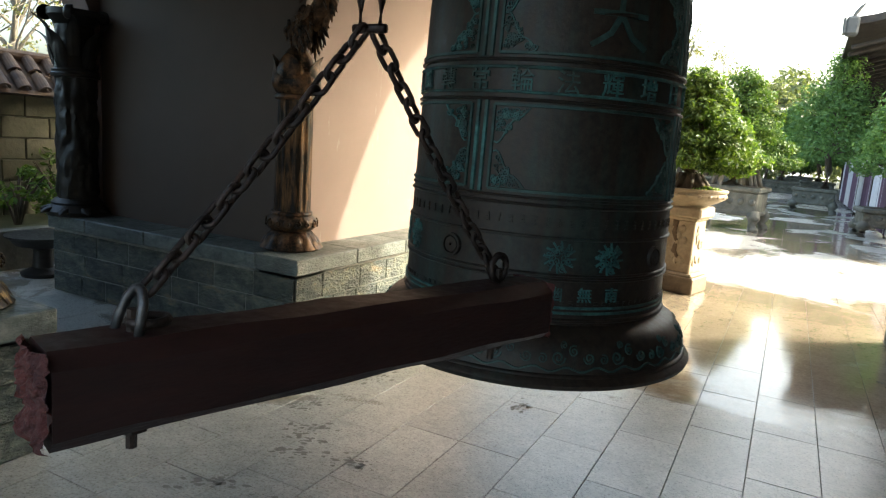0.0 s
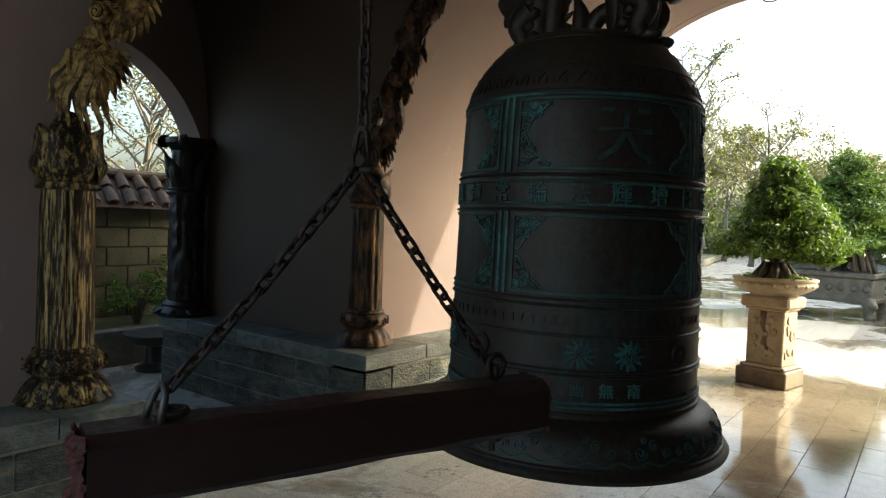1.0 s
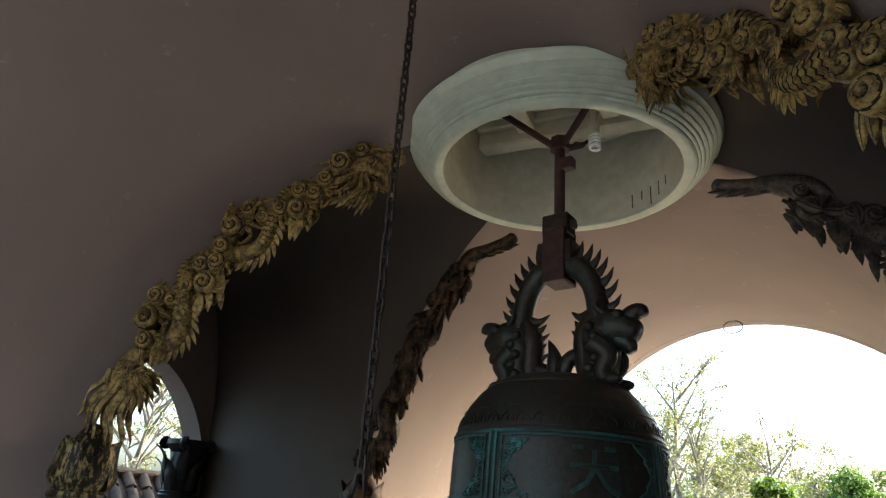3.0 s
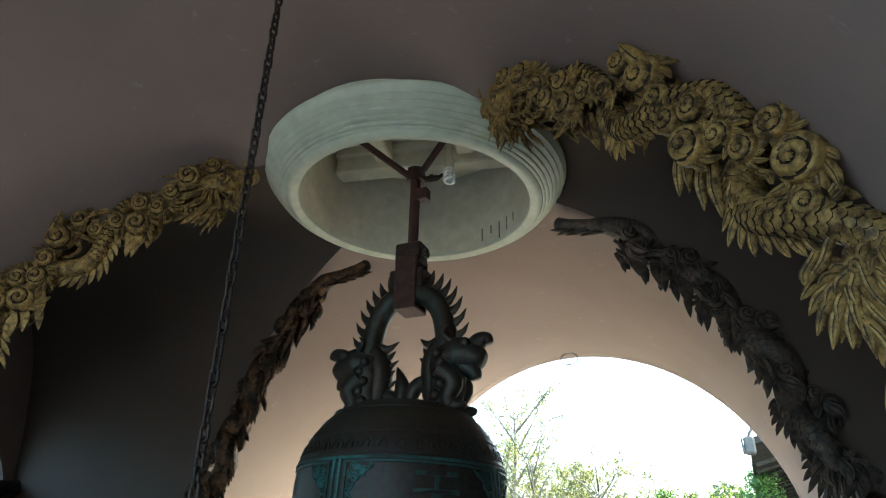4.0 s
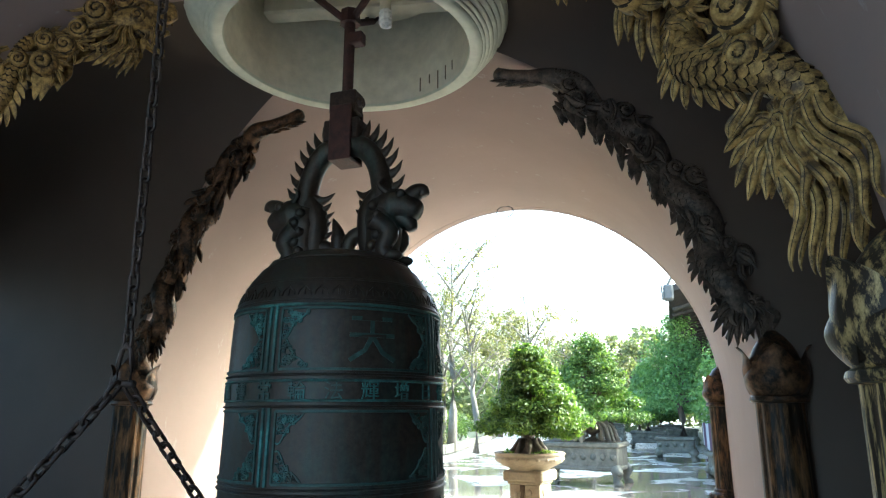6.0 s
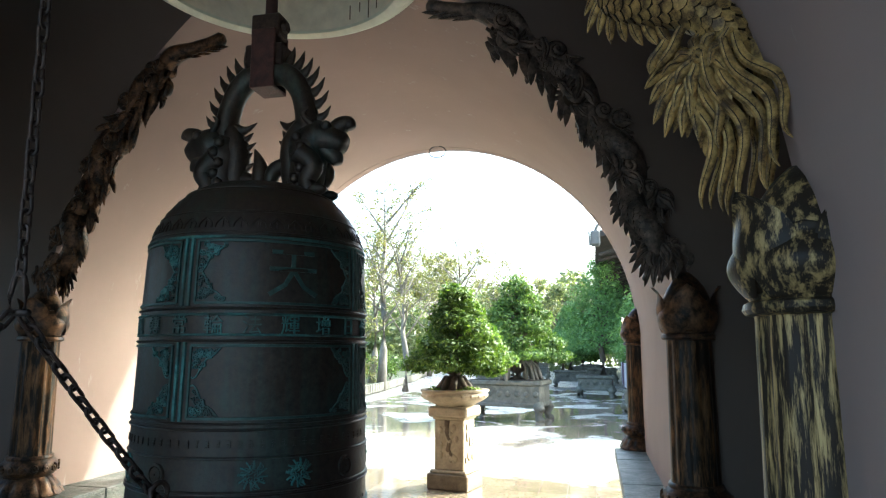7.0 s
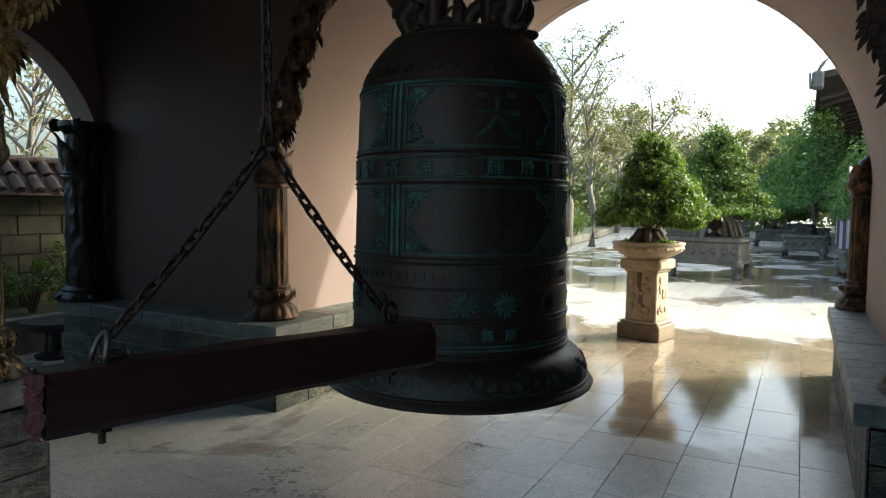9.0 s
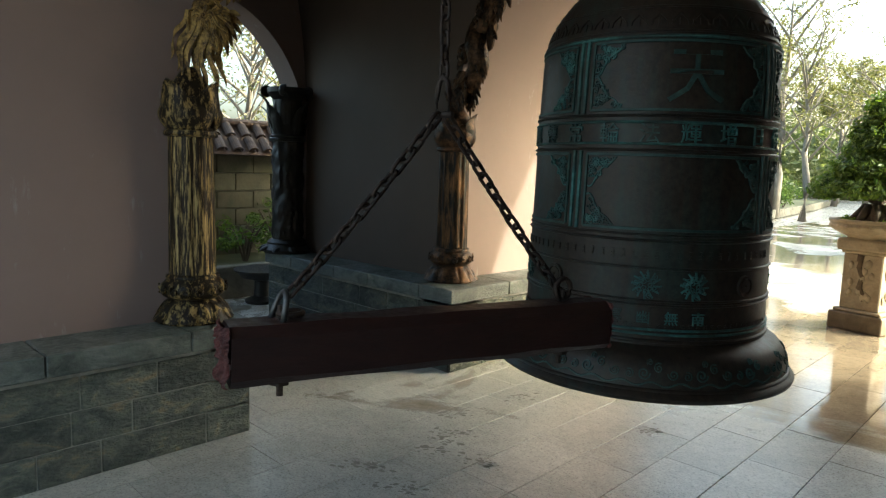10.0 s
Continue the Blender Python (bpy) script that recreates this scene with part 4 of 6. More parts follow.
CX = R
column(pose(-CX + 0.04, YN, PH, 0, 0, 20), "column dry-brushed gold over black with lotus capital", M_GOLD, M_GOLD_CAP, -0.70)
column(pose(CX, YNE, 0.735, 0, 0, 0) @ Matrix.Diagonal((0.96, 0.96, 0.87, 1)), "column dry-brushed gold over black with lotus capital", M_GOLD, M_GOLD_CAP, 1.28)
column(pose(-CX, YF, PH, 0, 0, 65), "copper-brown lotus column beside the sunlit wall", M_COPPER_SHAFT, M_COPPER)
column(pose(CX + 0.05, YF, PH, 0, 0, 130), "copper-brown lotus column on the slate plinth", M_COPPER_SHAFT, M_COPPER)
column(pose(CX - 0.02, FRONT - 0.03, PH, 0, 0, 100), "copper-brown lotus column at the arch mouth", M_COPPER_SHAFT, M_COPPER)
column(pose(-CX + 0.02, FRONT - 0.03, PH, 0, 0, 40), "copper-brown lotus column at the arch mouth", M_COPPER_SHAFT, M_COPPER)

# ---- carved dragons on the groins ----
def groin_point(sx, sy, deg):
    a = radians(deg)
    x = R * math.cos(a)
    return Vector((sx * x, groin(x, sy, sx > 0), ZS + RISE * math.sin(a)))


def add_curl(bm, c, e1, e2, size, turns=1.7, start=0.0, thick=0.2, hand=1):
    """A domed cloud boss with a spiral cut into it; the groove takes the second material."""
    n = e1.cross(e2).normalized()
    nu, nv = 36, 18
    rows = []
    for j in range(nv + 1):
        q = j / nv
        row = []
        for i in range(nu):
            a = 2 * math.pi * i / nu
            ph = (q * turns - hand * (a - start) / (2 * math.pi)) % 1.0
            ridge = math.sin(math.pi * ph) ** 0.5
            h = size * (0.40 * math.sqrt(max(0.0, 1.0 - q * q)) + 0.30 * ridge * (1 - q ** 4) - (0.45 if j == nv else 0))
            k = size * q * (1 + 0.08 * (ridge - 0.5))
            row.append((bm.verts.new(c + e1 * (k * math.cos(a)) + e2 * (k * math.sin(a)) + n * h), ridge))
        rows.append(row)
    for p, q in zip(rows, rows[1:]):
        for i in range(nu):
            j = (i + 1) % nu
            f = bm.faces.new((p[i][0], q[i][0], q[j][0], p[j][0]))
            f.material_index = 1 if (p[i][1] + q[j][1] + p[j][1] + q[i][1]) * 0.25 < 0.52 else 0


LEAF_SECTION = ((-1.0, -0.25), (-0.86, 0.35), (-0.45, 0.62), (-0.10, 0.42), (0.10, 0.42), (0.45, 0.62), (0.86, 0.35), (1.0, -0.25), (0.0, -0.5))


def add_leaf(bm, pts, wid, up, thick=0.45):
    """A fleshy carved leaf or strand with a dark centre groove, along a line of points."""
    rows = []
    for i, p in enumerate(pts):
        t = (pts[min(i + 1, len(pts) - 1)] - pts[max(i - 1, 0)]).normalized()
        s = t.cross(up)
        s = s.normalized() if s.length > 1e-4 else Vector((1, 0, 0))
        n = s.cross(t).normalized()
        rows.append([bm.verts.new(p + s * (x * wid[i]) + n * (z * wid[i] * thick * 2)) for x, z in LEAF_SECTION])
    m = len(LEAF_SECTION)
    for p, q in zip(rows, rows[1:]):
        for j in range(m):
            k = (j + 1) % m
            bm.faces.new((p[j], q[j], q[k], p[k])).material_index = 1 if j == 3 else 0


def add_lock(bm, p, d, bend, length, rad, n=7, wave=0.0, up=Vector((0, 0, 1)), flat=0.55):
    """A tapering, bending lock of hair or flame."""
    d = d.normalized()
    w = bend.normalized() if bend.length > 1e-5 else (d.cross(up).normalized() if d.cross(up).length > 1e-3 else Vector((1, 0, 0)))
    w = (w - d * w.dot(d))
    w = w.normalized() if w.length > 1e-4 else Vector((0, 1, 0))
    pts, rr = [], []
    for i in range(n + 1):
        t = i / n
        pts.append(p + d * (length * t) + bend * (length * t * t) + w * (wave * math.sin(t * 8.5) * (0.4 + 0.6 * t)))
        rr.append(max(0.0012, rad * (0.62 + 0.75 * t) * (1 - t ** 2.2) ** 0.8))
    add_leaf(bm, pts, rr, up, flat)


def dragon(sx, sy, material, label, gilt, seed):
    """A pierced carving standing on a groin: a winding scaled body, curled clouds in its bends, fins, tail and head."""
    rg = random.Random(seed)
    bm = bmesh.new()
    made = []

    def done(name):
        nonlocal bm
        made.append((name, bm))
        bm = bmesh.new()

    A0, A1 = (14.5, 64.8) if gilt else (11.0, 61.0)
    W = 0.95 if gilt else 1.16
    side = Vector((0, -0.07, 0.0)) if gilt else (Vector((0.055, 0.02, -0.03)) if sx > 0 else Vector((0.02, 0.02, -0.085)))
    WAVES = 2.75 if gilt else 3.5

    def fr(deg):
        p = groin_point(sx, sy, deg) + side * min(1.0, (deg - A0 + 6) / 20)
        t = (groin_point(sx, sy, deg + 1) - groin_point(sx, sy, deg - 1)).normalized()
        n = Vector((-p.x, BY - p.y, ZS - 0.2 - p.z))
        n = (n - t * n.dot(t)).normalized()
        return p, t, n, t.cross(n).normalized()

    def at(u):
        return fr(A0 + (A1 - A0) * u)

    def swing(u):
        return math.sin(2 * math.pi * WAVES * u - 2.2)

    def centre(u):
        p, t, n, b = at(u)
        v = (0.135 + 0.092 * swing(u)) if gilt else (0.115 - 0.13 * u + 0.030 * swing(u))
        return p + n * (v * W) + b * (0.028 * math.cos(2 * math.pi * WAVES * u - 2.2) * W)

    def spine(u):
        c = centre(u)
        t = (centre(u + 0.004) - centre(u - 0.004)).normalized()
        n = at(u)[2]
        n = (n - t * n.dot(t)).normalized()
        r = ((0.034 if gilt else 0.042) + 0.016 * math.sin(math.pi * min(1.0, 0.25 + u)) - 0.012 * max(0.0, u - 0.8) * 5) * W
        return c, t, n, t.cross(n).normalized(), r

    # winding body, dark in the joints, under overlapping round scales
    nu, nv = 110, 16
    rings = []
    for i in range(nu + 1):
        c, t, n, b, r0 = spine(i / nu)
        rings.append([bm.verts.new(c + (n * math.cos(2 * math.pi * j / nv) + b * math.sin(2 * math.pi * j / nv)) * r0) for j in range(nv)])
    for p_, q_ in zip(rings, rings[1:]):
        for j in range(nv):
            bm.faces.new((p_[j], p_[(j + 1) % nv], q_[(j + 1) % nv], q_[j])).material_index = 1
    done("body")
    rows_n, round_n = 84, 11
    for i in range(rows_n):
        c, t, n, b, r0 = spine((i + 0.5) / rows_n)
        for j in range(round_n):
            a = 2 * math.pi * (j + 0.5 * (i % 2)) / round_n
            o = n * math.cos(a) + b * math.sin(a)
            s = b * math.cos(a) - n * math.sin(a)
            size = r0 * 0.37 * rg.uniform(0.9, 1.1)
            mid = bm.verts.new(c + o * (r0 * 1.12) - t * (size * 0.2))
            fan = []
            for k in range(7):
                g = math.pi * k / 6
                fan.append(bm.verts.new(c + o * (r0 * (1.12 - 0.06 * math.cos(g) ** 2)) + s * (size * math.cos(g)) - t * (size * 1.15 * math.sin(g))))
            root = bm.verts.new(c + o * (r0 * 0.99) + t * (size * 1.0))
            low = [bm.verts.new(v.co - o * (r0 * 0.12)) for v in fan]
            for k in range(6):
                bm.faces.new((mid, fan[k], fan[k + 1]))
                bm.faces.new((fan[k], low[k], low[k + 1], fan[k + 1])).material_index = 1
            bm.faces.new((mid, fan[6], root))
            bm.faces.new((mid, root, fan[0]))
    done("scale_coat")

    # a crest of pointed fins along the outside of every downward bend
    for i in range(58):
        u = (i + 0.5) / 58
        if swing(u) < -0.15:
            continue
        c, t, n, b, r0 = spine(u)
        add_lock(bm, c + n * (r0 * 0.75), n - t * 0.55, -t * 0.5, (0.060 + 0.026 * max(0.0, swing(u)) * rg.random()) * W, 0.017 * W, 6, 0, b * -sy, 0.5)
        done("spine_fin")

    def cloud(u, v, size, face):
        """A curled cloud with petals fanning out of it, lying on one side of the carving."""
        p, t, n, b = at(u)
        c = p + n * (v * W) + b * (face * (0.056 if gilt else 0.036) * W)
        e1 = t * face
        st = rg.random() * 6
        add_curl(bm, c, e1, n, size, 2.0, st, 0.26, rg.choice((-1, 1)))
        done("cloud_curl")
        turn = rg.choice((-1, 1))
        lean = rg.uniform(2.4, 4.0)
        for k in range(6):
            a = lean + (k - 2.5) * 0.42
            d = e1 * math.cos(a) + n * math.sin(a)
            w = n * math.cos(a) - e1 * math.sin(a)
            add_lock(bm, c + d * (size * 0.72) - b * (face * 0.012), d + w * (0.35 * turn), w * (0.45 * turn) - d * 0.15, size * (1.05 + 0.35 * math.sin(k * 2.1)), size * 0.27, 8, 0.0, b * face, 0.5)
            done("cloud_petal")

    # clouds fill the bends: against the vault where the body hangs low, at the free edge where it lies high
    for i in range(int(WAVES * 2)):
        u = (0.25 * (1 + 2 * i) + 2.2 / (2 * math.pi)) / WAVES
        low = i % 2 == 0
        if u > 0.96:
            continue
        for face in (-1, 1):
            if gilt:
                if low:
                    cloud(u - 0.025, 0.045, 0.070 * W, face)
                    cloud(u + 0.045, 0.020, 0.050 * W, face)
                    cloud(u - 0.085, 0.10, 0.050 * W, face)
                    cloud(u + 0.06, 0.115, 0.042 * W, face)
                else:
                    cloud(u - 0.02, 0.19, 0.064 * W, face)
                    cloud(u + 0.05, 0.15, 0.050 * W, face)
                    cloud(u + 0.015, 0.095, 0.050 * W, face)
                    cloud(u - 0.065, 0.125, 0.044 * W, face)
            else:
                cloud(u, -0.01 if low else 0.085, 0.055 * W, face)
                cloud(u + 0.05, 0.03, 0.042 * W, face)
        if not low or not gilt:
            # heavy flame points hanging from the free edge
            p, t, n, b = at(u)
            for k in range(4):
                add_lock(bm, p + n * ((0.20 if gilt else 0.07) * W) + t * (0.06 - 0.05 * k) + b * rg.uniform(-0.03, 0.03), n + t * rg.uniform(-0.9, -0.2), -t * 0.4 + n * 0.15, rg.uniform(0.09, 0.14) * W, 0.026 * W, 8, 0.004, b * -sy, 0.5)
                done("flame_fin")
    # leafy locks laid over the gaps, all pointing tailwards
    for i in range(46 if gilt else 84):
        p, t, n, b = at(rg.random() * 0.97)
        f = rg.choice((-1, 1))
        c = p + n * ((rg.uniform(0.0, 0.20) if gilt else rg.uniform(-0.02, 0.12)) * W) + b * (f * rg.uniform(0.03, 0.06) * W)
        add_lock(bm, c, -t * rg.uniform(0.4, 1.0) + n * rg.uniform(-0.5, 0.9) + b * (f * 0.15), n * rg.uniform(-0.4, 0.5), rg.uniform(0.07, 0.12) * W, (0.017 if gilt else 0.024) * W, 7, 0.005, b * f, 0.5)
        done("leaf_lock")
    if gilt:
        # one ear of cloud lying up against the vault
        p, t, n, b = at(0.56)
        for f in (-1, 1):
            add_lock(bm, p + n * 0.02 + b * (f * 0.05) - t * 0.05, t * 0.8 - n * 0.1 + b * (f * 0.5), -n * 0.2, 0.15, 0.034, 10, 0.0, b * f, 0.45)
            done("cloud_tail")

    # a gathered whorl where the tail opens
    p, t, n, b = fr(A0 + 1)
    root = p + n * (0.10 if gilt else 0.03) * W
    for f in (-1, 1):
        add_curl(bm, root + b * (f * 0.045), t * f, n, 0.036 * W, 2.2, 0.5, 0.24, 1)
        done("cloud_curl")
        for ring_n, lo, span, dist, size in ((8, 0.0, 5.5, 0.016, 0.050), (7, -0.9, 2.6, 0.045, 0.070), (7, -0.7, 1.7, 0.060, 0.100)):
            for i in range(ring_n):
                a = lo + span * i / (ring_n - 1)
                d = n * math.cos(a) - t * math.sin(a)
                add_lock(bm, root + b * (f * (0.062 - 0.45 * dist)) + d * dist, d - t * 0.15 + b * (f * 0.12), -t * 0.35, size * rg.uniform(0.85, 1.2) * W, 0.019 * W, 8, 0.003, b * f, 0.5)
                done("tail_leaf")
    # long wavy tail strands flowing down over the capital
    cnt = 13 if gilt else 7
    ln = 0.84 if gilt else 0.42
    for i in range(cnt):
        k = i / (cnt - 1)
        d = -t * 1.0 + n * (0.10 - 0.30 * k) + b * rg.uniform(-0.08, 0.08)
        add_lock(bm, root + n * (0.05 - 0.15 * k) * W + b * ((0.058 if i % 2 else -0.058) + rg.uniform(-0.012, 0.012)), d, n * (0.18 - 0.16 * k), (0.25 + 0.17 * math.sin(math.pi * (0.2 + 0.7 * k))) * ln, 0.0165 * W, 22, 0.024 * rg.uniform(0.9, 1.1), b * -sy, 0.5)
        done("tail_strand")
        add_lock(bm, root + n * (0.05 - 0.14 * k) * W + b * rg.uniform(-0.06, 0.06), d, n * (0.16 - 0.2 * k), (0.18 + 0.12 * rg.random()) * ln, 0.017 * W, 16, 0.014, b * rg.choice((-1, 1)), 0.5)
        done("tail_strand")

    p, t, n, b = fr(A1)
    if gilt:
        # head: skull, muzzle, open jaw, brows, horns, mane and beard
        c = p + n * 0.11
        add_limb(bm, [c - t * 0.09, c, c + t * 0.08 - n * 0.005, c + t * 0.15 + n * 0.005, c + t * 0.185 + n * 0.015], [0.062, 0.074, 0.055, 0.044, 0.020], 12)
        add_limb(bm, [c + n * 0.045, c + n * 0.085 + t * 0.05, c + n * 0.095 + t * 0.12], [0.036, 0.027, 0.010], 8)
        add_ball(bm, c + t * 0.165 - n * 0.028, 0.026, None, 2)
        for f in (-1, 1):
            add_ball(bm, c + t * 0.055 - n * 0.035 + b * (f * 0.05), 0.023, None, 2)
            add_limb(bm, [c + t * 0.10 - n * 0.04 + b * (f * 0.045), c + t * 0.05 - n * 0.062 + b * (f * 0.055), c - n * 0.05 + b * (f * 0.05)], [0.007, 0.016, 0.006], 7)
            add_lock(bm, c - t * 0.02 - n * 0.05 + b * (f * 0.04), -t * 0.9 - n * 0.5, n * 0.25, 0.17, 0.015, 8, 0, b)
            add_lock(bm, c + t * 0.13 + b * (f * 0.03), t * 0.3 - n * 0.6 + b * f * 0.5, t * -0.5, 0.10, 0.009, 6)
            for k in range(4):
                add_ball(bm, c + t * (0.07 + 0.025 * k) + n * 0.042 + b * (f * 0.026), (0.006, 0.006, 0.012), None, 1)
            add_curl(bm, c + t * 0.13 + b * (f * 0.035), t * f, n, 0.020, 1.4, 1.0, 0.25, 1)
        done("head")
        for f in (-1, 1):
            for i in range(12):
                a = -0.5 + 2.0 * i / 11
                d = -t * math.cos(a) + n * math.sin(a)
                add_lock(bm, c - t * 0.03 + d * 0.04 + b * (f * (0.03 + 0.02 * (i % 2))), d + b * (f * 0.2), t * -0.25, rg.uniform(0.13, 0.20), 0.014, 12, 0.014, b * f, 0.5)
                done("mane_lock")
            for i in range(5):
                q = c + t * (-0.05 + 0.035 * i) + n * 0.05 + b * (f * 0.02)
                add_lock(bm, q, n + t * rg.uniform(-0.7, -0.25), t * rg.uniform(0.1, 0.5), rg.uniform(0.12, 0.18), 0.013, 12, 0.012, b * f, 0.5)
                done("beard_lock")
    else:
        # worn foreleg reaching towards the ring
        g = Vector((-sx, 0.05, 0.26)).normalized()
        q0 = p + n * 0.02
        add_limb(bm, [q0 - t * 0.08, q0, q0 + g * 0.12, q0 + g * 0.24, q0 + g * 0.31, q0 + g * 0.335], [0.06, 0.058, 0.040, 0.036, 0.044, 0.022], 10)
        done("foreleg")
        for i in range(9):
            add_lock(bm, q0 + g * (0.03 * i) + n * 0.03, n * 0.5 + g * 0.8 + b * rg.uniform(-0.5, 0.5), g * 0.4, 0.08, 0.015, 6, 0, b)
            done("leaf_lock")
    base = groin_point(sx, sy, A0)
    e = thing("dragon_carving", label, "carving", Matrix.Translation(base), "dragons on the vault ribs")
    for name, mesh_bm in made:
        bmesh.ops.recalc_face_normals(mesh_bm, faces=mesh_bm.faces)
        bmesh.ops.translate(mesh_bm, vec=-base, verts=mesh_bm.verts)
        ob = part(name, mesh_bm, material, e)
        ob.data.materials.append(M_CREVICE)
        soft(ob, 50)
        if name == "scale_coat":
            ob["kind"] = "stuff"
    return e


dragon(-1, -1, M_GOLD_RELIEF, "gilded dragon and cloud carving on the vault rib", True, 1)
dragon(1, -1, M_GOLD_RELIEF, "gilded dragon and cloud carving on the vault rib", True, 2)
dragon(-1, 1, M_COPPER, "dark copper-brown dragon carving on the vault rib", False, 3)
dragon(1, 1, M_DARKGILT, "dark grey-brown leafy dragon carving on the vault rib", False, 4)

# ---- carved pillar in the garden arch ----
pil = thing("carved_pillar", "nearly black carved pillar with a leafy capital", "pillar", pose(-3.92, 0.90, PH) @ Matrix.Diagonal((1.08, 1.08, 1.07, 1)))
b = bmesh.new()
add_lathe(b, [(0, 0), (0.20, 0.0), (0.205, 0.03), (0.18, 0.06), (0.165, 0.075), (0.17, 0.09), (0.15, 0.11), (0.135, 0.12), (0, 0.12)], 24)
soft(part("base", b, M_DARKCARVE, pil))
b = bmesh.new()
add_grid(b, lambda u, v: Vector(((0.128 + 0.02 * noise.noise(Vector((4 * math.cos(u * 6.283), 4 * math.sin(u * 6.283), v * 9))) + 0.012 * noise.noise(Vector((9 * math.cos(u * 6.283), 9 * math.sin(u * 6.283), v * 20)))) * math.cos(u * 6.283),
                                 (0.128 + 0.02 * noise.noise(Vector((4 * math.cos(u * 6.283), 4 * math.sin(u * 6.283), v * 9)))) * math.sin(u * 6.283), 0.11 + 0.86 * v)), 48, 60)
soft(part("shaft", b, M_DARKCARVE, pil), 60)
b = bmesh.new()
add_lathe(b, [(0.12, 0.95), (0.15, 0.955), (0.155, 0.975), (0.145, 0.985), (0.15, 1.0), (0.13, 1.01), (0.12, 1.30), (0.17, 1.36), (0.17, 1.40), (0, 1.40)], 24)
soft(part("capital", b, M_DARKCARVE, pil))
for k in range(10):
    b = bmesh.new()
    petal(b, 2 * math.pi * k / 10, 0.125, 1.0 + 0.09 * (k % 2), 0.055, 0.26, 0.06, curl=0.5)
    soft(part("acanthus_leaf", b, M_DARKCARVE, pil), 60)
for k in range(4):
    b = bmesh.new()
    a = radians(45 + 90 * k)
    e1 = Vector((math.cos(a), math.sin(a), 0))
    add_curl(b, e1 * 0.175 + Vector((0, 0, 1.37)), e1, Vector((0, 0, 1)), 0.05, 1.7, 0.4)
    part("volute", b, M_DARKCARVE, pil, "", True)
# roots of carved rockwork at its foot
for k in range(7):
    b = bmesh.new()
    a = radians(140 + 40 * k)
    add_lock(b, Vector((0.13 * math.cos(a), 0.13 * math.sin(a), 0.05)), Vector((math.cos(a), math.sin(a), -0.1)), Vector((0, 0, -0.15)), 0.12, 0.04, 6)
    part("foot_scroll", b, M_DARKCARVE, pil, "", True)

# wire loop hanging from the front arch
wl = thing("wire_loop", "thin wire loop hanging from the arch crown", "wire", pose(-0.02, FRONT - 0.06, CROWN - 0.005))
b = bmesh.new()
add_tube(b, [(0.09 * math.cos(t * math.pi / 12), 0, -0.055 + 0.062 * math.sin(t * math.pi / 12)) for t in range(24)], 0.006, 6, closed=True)
part("wire", b, M_STEEL, wl, "", True)

# ---- the court: potted trees ----
def leaves(name, parent, material, clumps, leaf, seed, shell=0.55, label="", flat=0.0):
    """Many small leaves: clumps are (centre, radii, count). One mesh."""
    rs = np.random.RandomState(seed)
    vs, fs = [], []
    n0 = 0
    for c, r, n in clumps:
        d = rs.normal(size=(n, 3))
        d /= np.linalg.norm(d, axis=1)[:, None]
        k = shell + (1 - shell) * rs.random_sample((n, 1)) ** 0.6
        k *= 0.85 + 0.3 * rs.random_sample((n, 1))
        p = np.array(c) + d * k * np.array(r)
        nrm = d * 0.7 + rs.normal(size=(n, 3)) * 0.55 + np.array((0, 0, 0.55 + flat))
        nrm /= np.linalg.norm(nrm, axis=1)[:, None]
        a = np.cross(nrm, rs.normal(size=(n, 3)))
        a /= np.linalg.norm(a, axis=1)[:, None] + 1e-9
        b_ = np.cross(nrm, a)
        s = leaf * (0.6 + 0.8 * rs.random_sample((n, 1)))
        quad = np.stack([p - a * s, p + b_ * s * 0.42 + nrm * s * 0.15, p + a * s, p - b_ * s * 0.42 + nrm * s * 0.15], axis=1)
        vs.append(quad.reshape(-1, 3))
        idx = np.arange(n * 4).reshape(-1, 4) + n0
        fs.append(idx)
        n0 += n * 4
    me = bpy.data.meshes.new(name)
    me.from_pydata(np.concatenate(vs).tolist(), [], np.concatenate(fs).tolist())
    me.materials.append(material)
    ob = new(name, me)
    ob.parent = parent
    ob["kind"] = "stuff"
    if label:
        ob["label"] = label
    return ob


def trunk_part(parent, pts, rad, material, name="trunk", gnarl=0.0, seed=0, n=10):
    bm = bmesh.new()
    add_tube(bm, pts, rad, n)
    if gnarl:
        for v in bm.verts:
            v.co += Vector((noise.noise(v.co * 9 + Vector((seed, 0, 0))), noise.noise(v.co * 9 + Vector((0, seed, 5))), 0)) * gnarl
    return part(name, bm, material, parent, "", True)


def cone_clumps(base_z, top_z, half, rg, rows, per_row, count, squash=0.42, lean=0.0):
    """Leaf pads set in tiers, wide below and narrow above."""
    out = []
    for i in range(rows):
        t = i / (rows - 1)
        rad = half * (1 - 0.93 * t) ** 0.85
        k = max(1, round(per_row * (1 - 0.62 * t)))
        for j in range(k):
            a = 2 * math.pi * (j + rg.random() * 0.6) / k + i
            d = rad * rg.uniform(0.55, 0.85) if k > 1 else 0.0
            s = half * (0.40 - 0.18 * t) * rg.uniform(0.85, 1.2)
            c = (d * math.cos(a) + lean * (1 - t), d * math.sin(a), base_z + (top_z - base_z) * t + rg.uniform(-0.04, 0.04) * half * 2)
            out.append((c, (s, s, s * squash * rg.uniform(0.9, 1.5) * (1 + 0.9 * t)), int(count * (1 - 0.5 * t))))
    return out


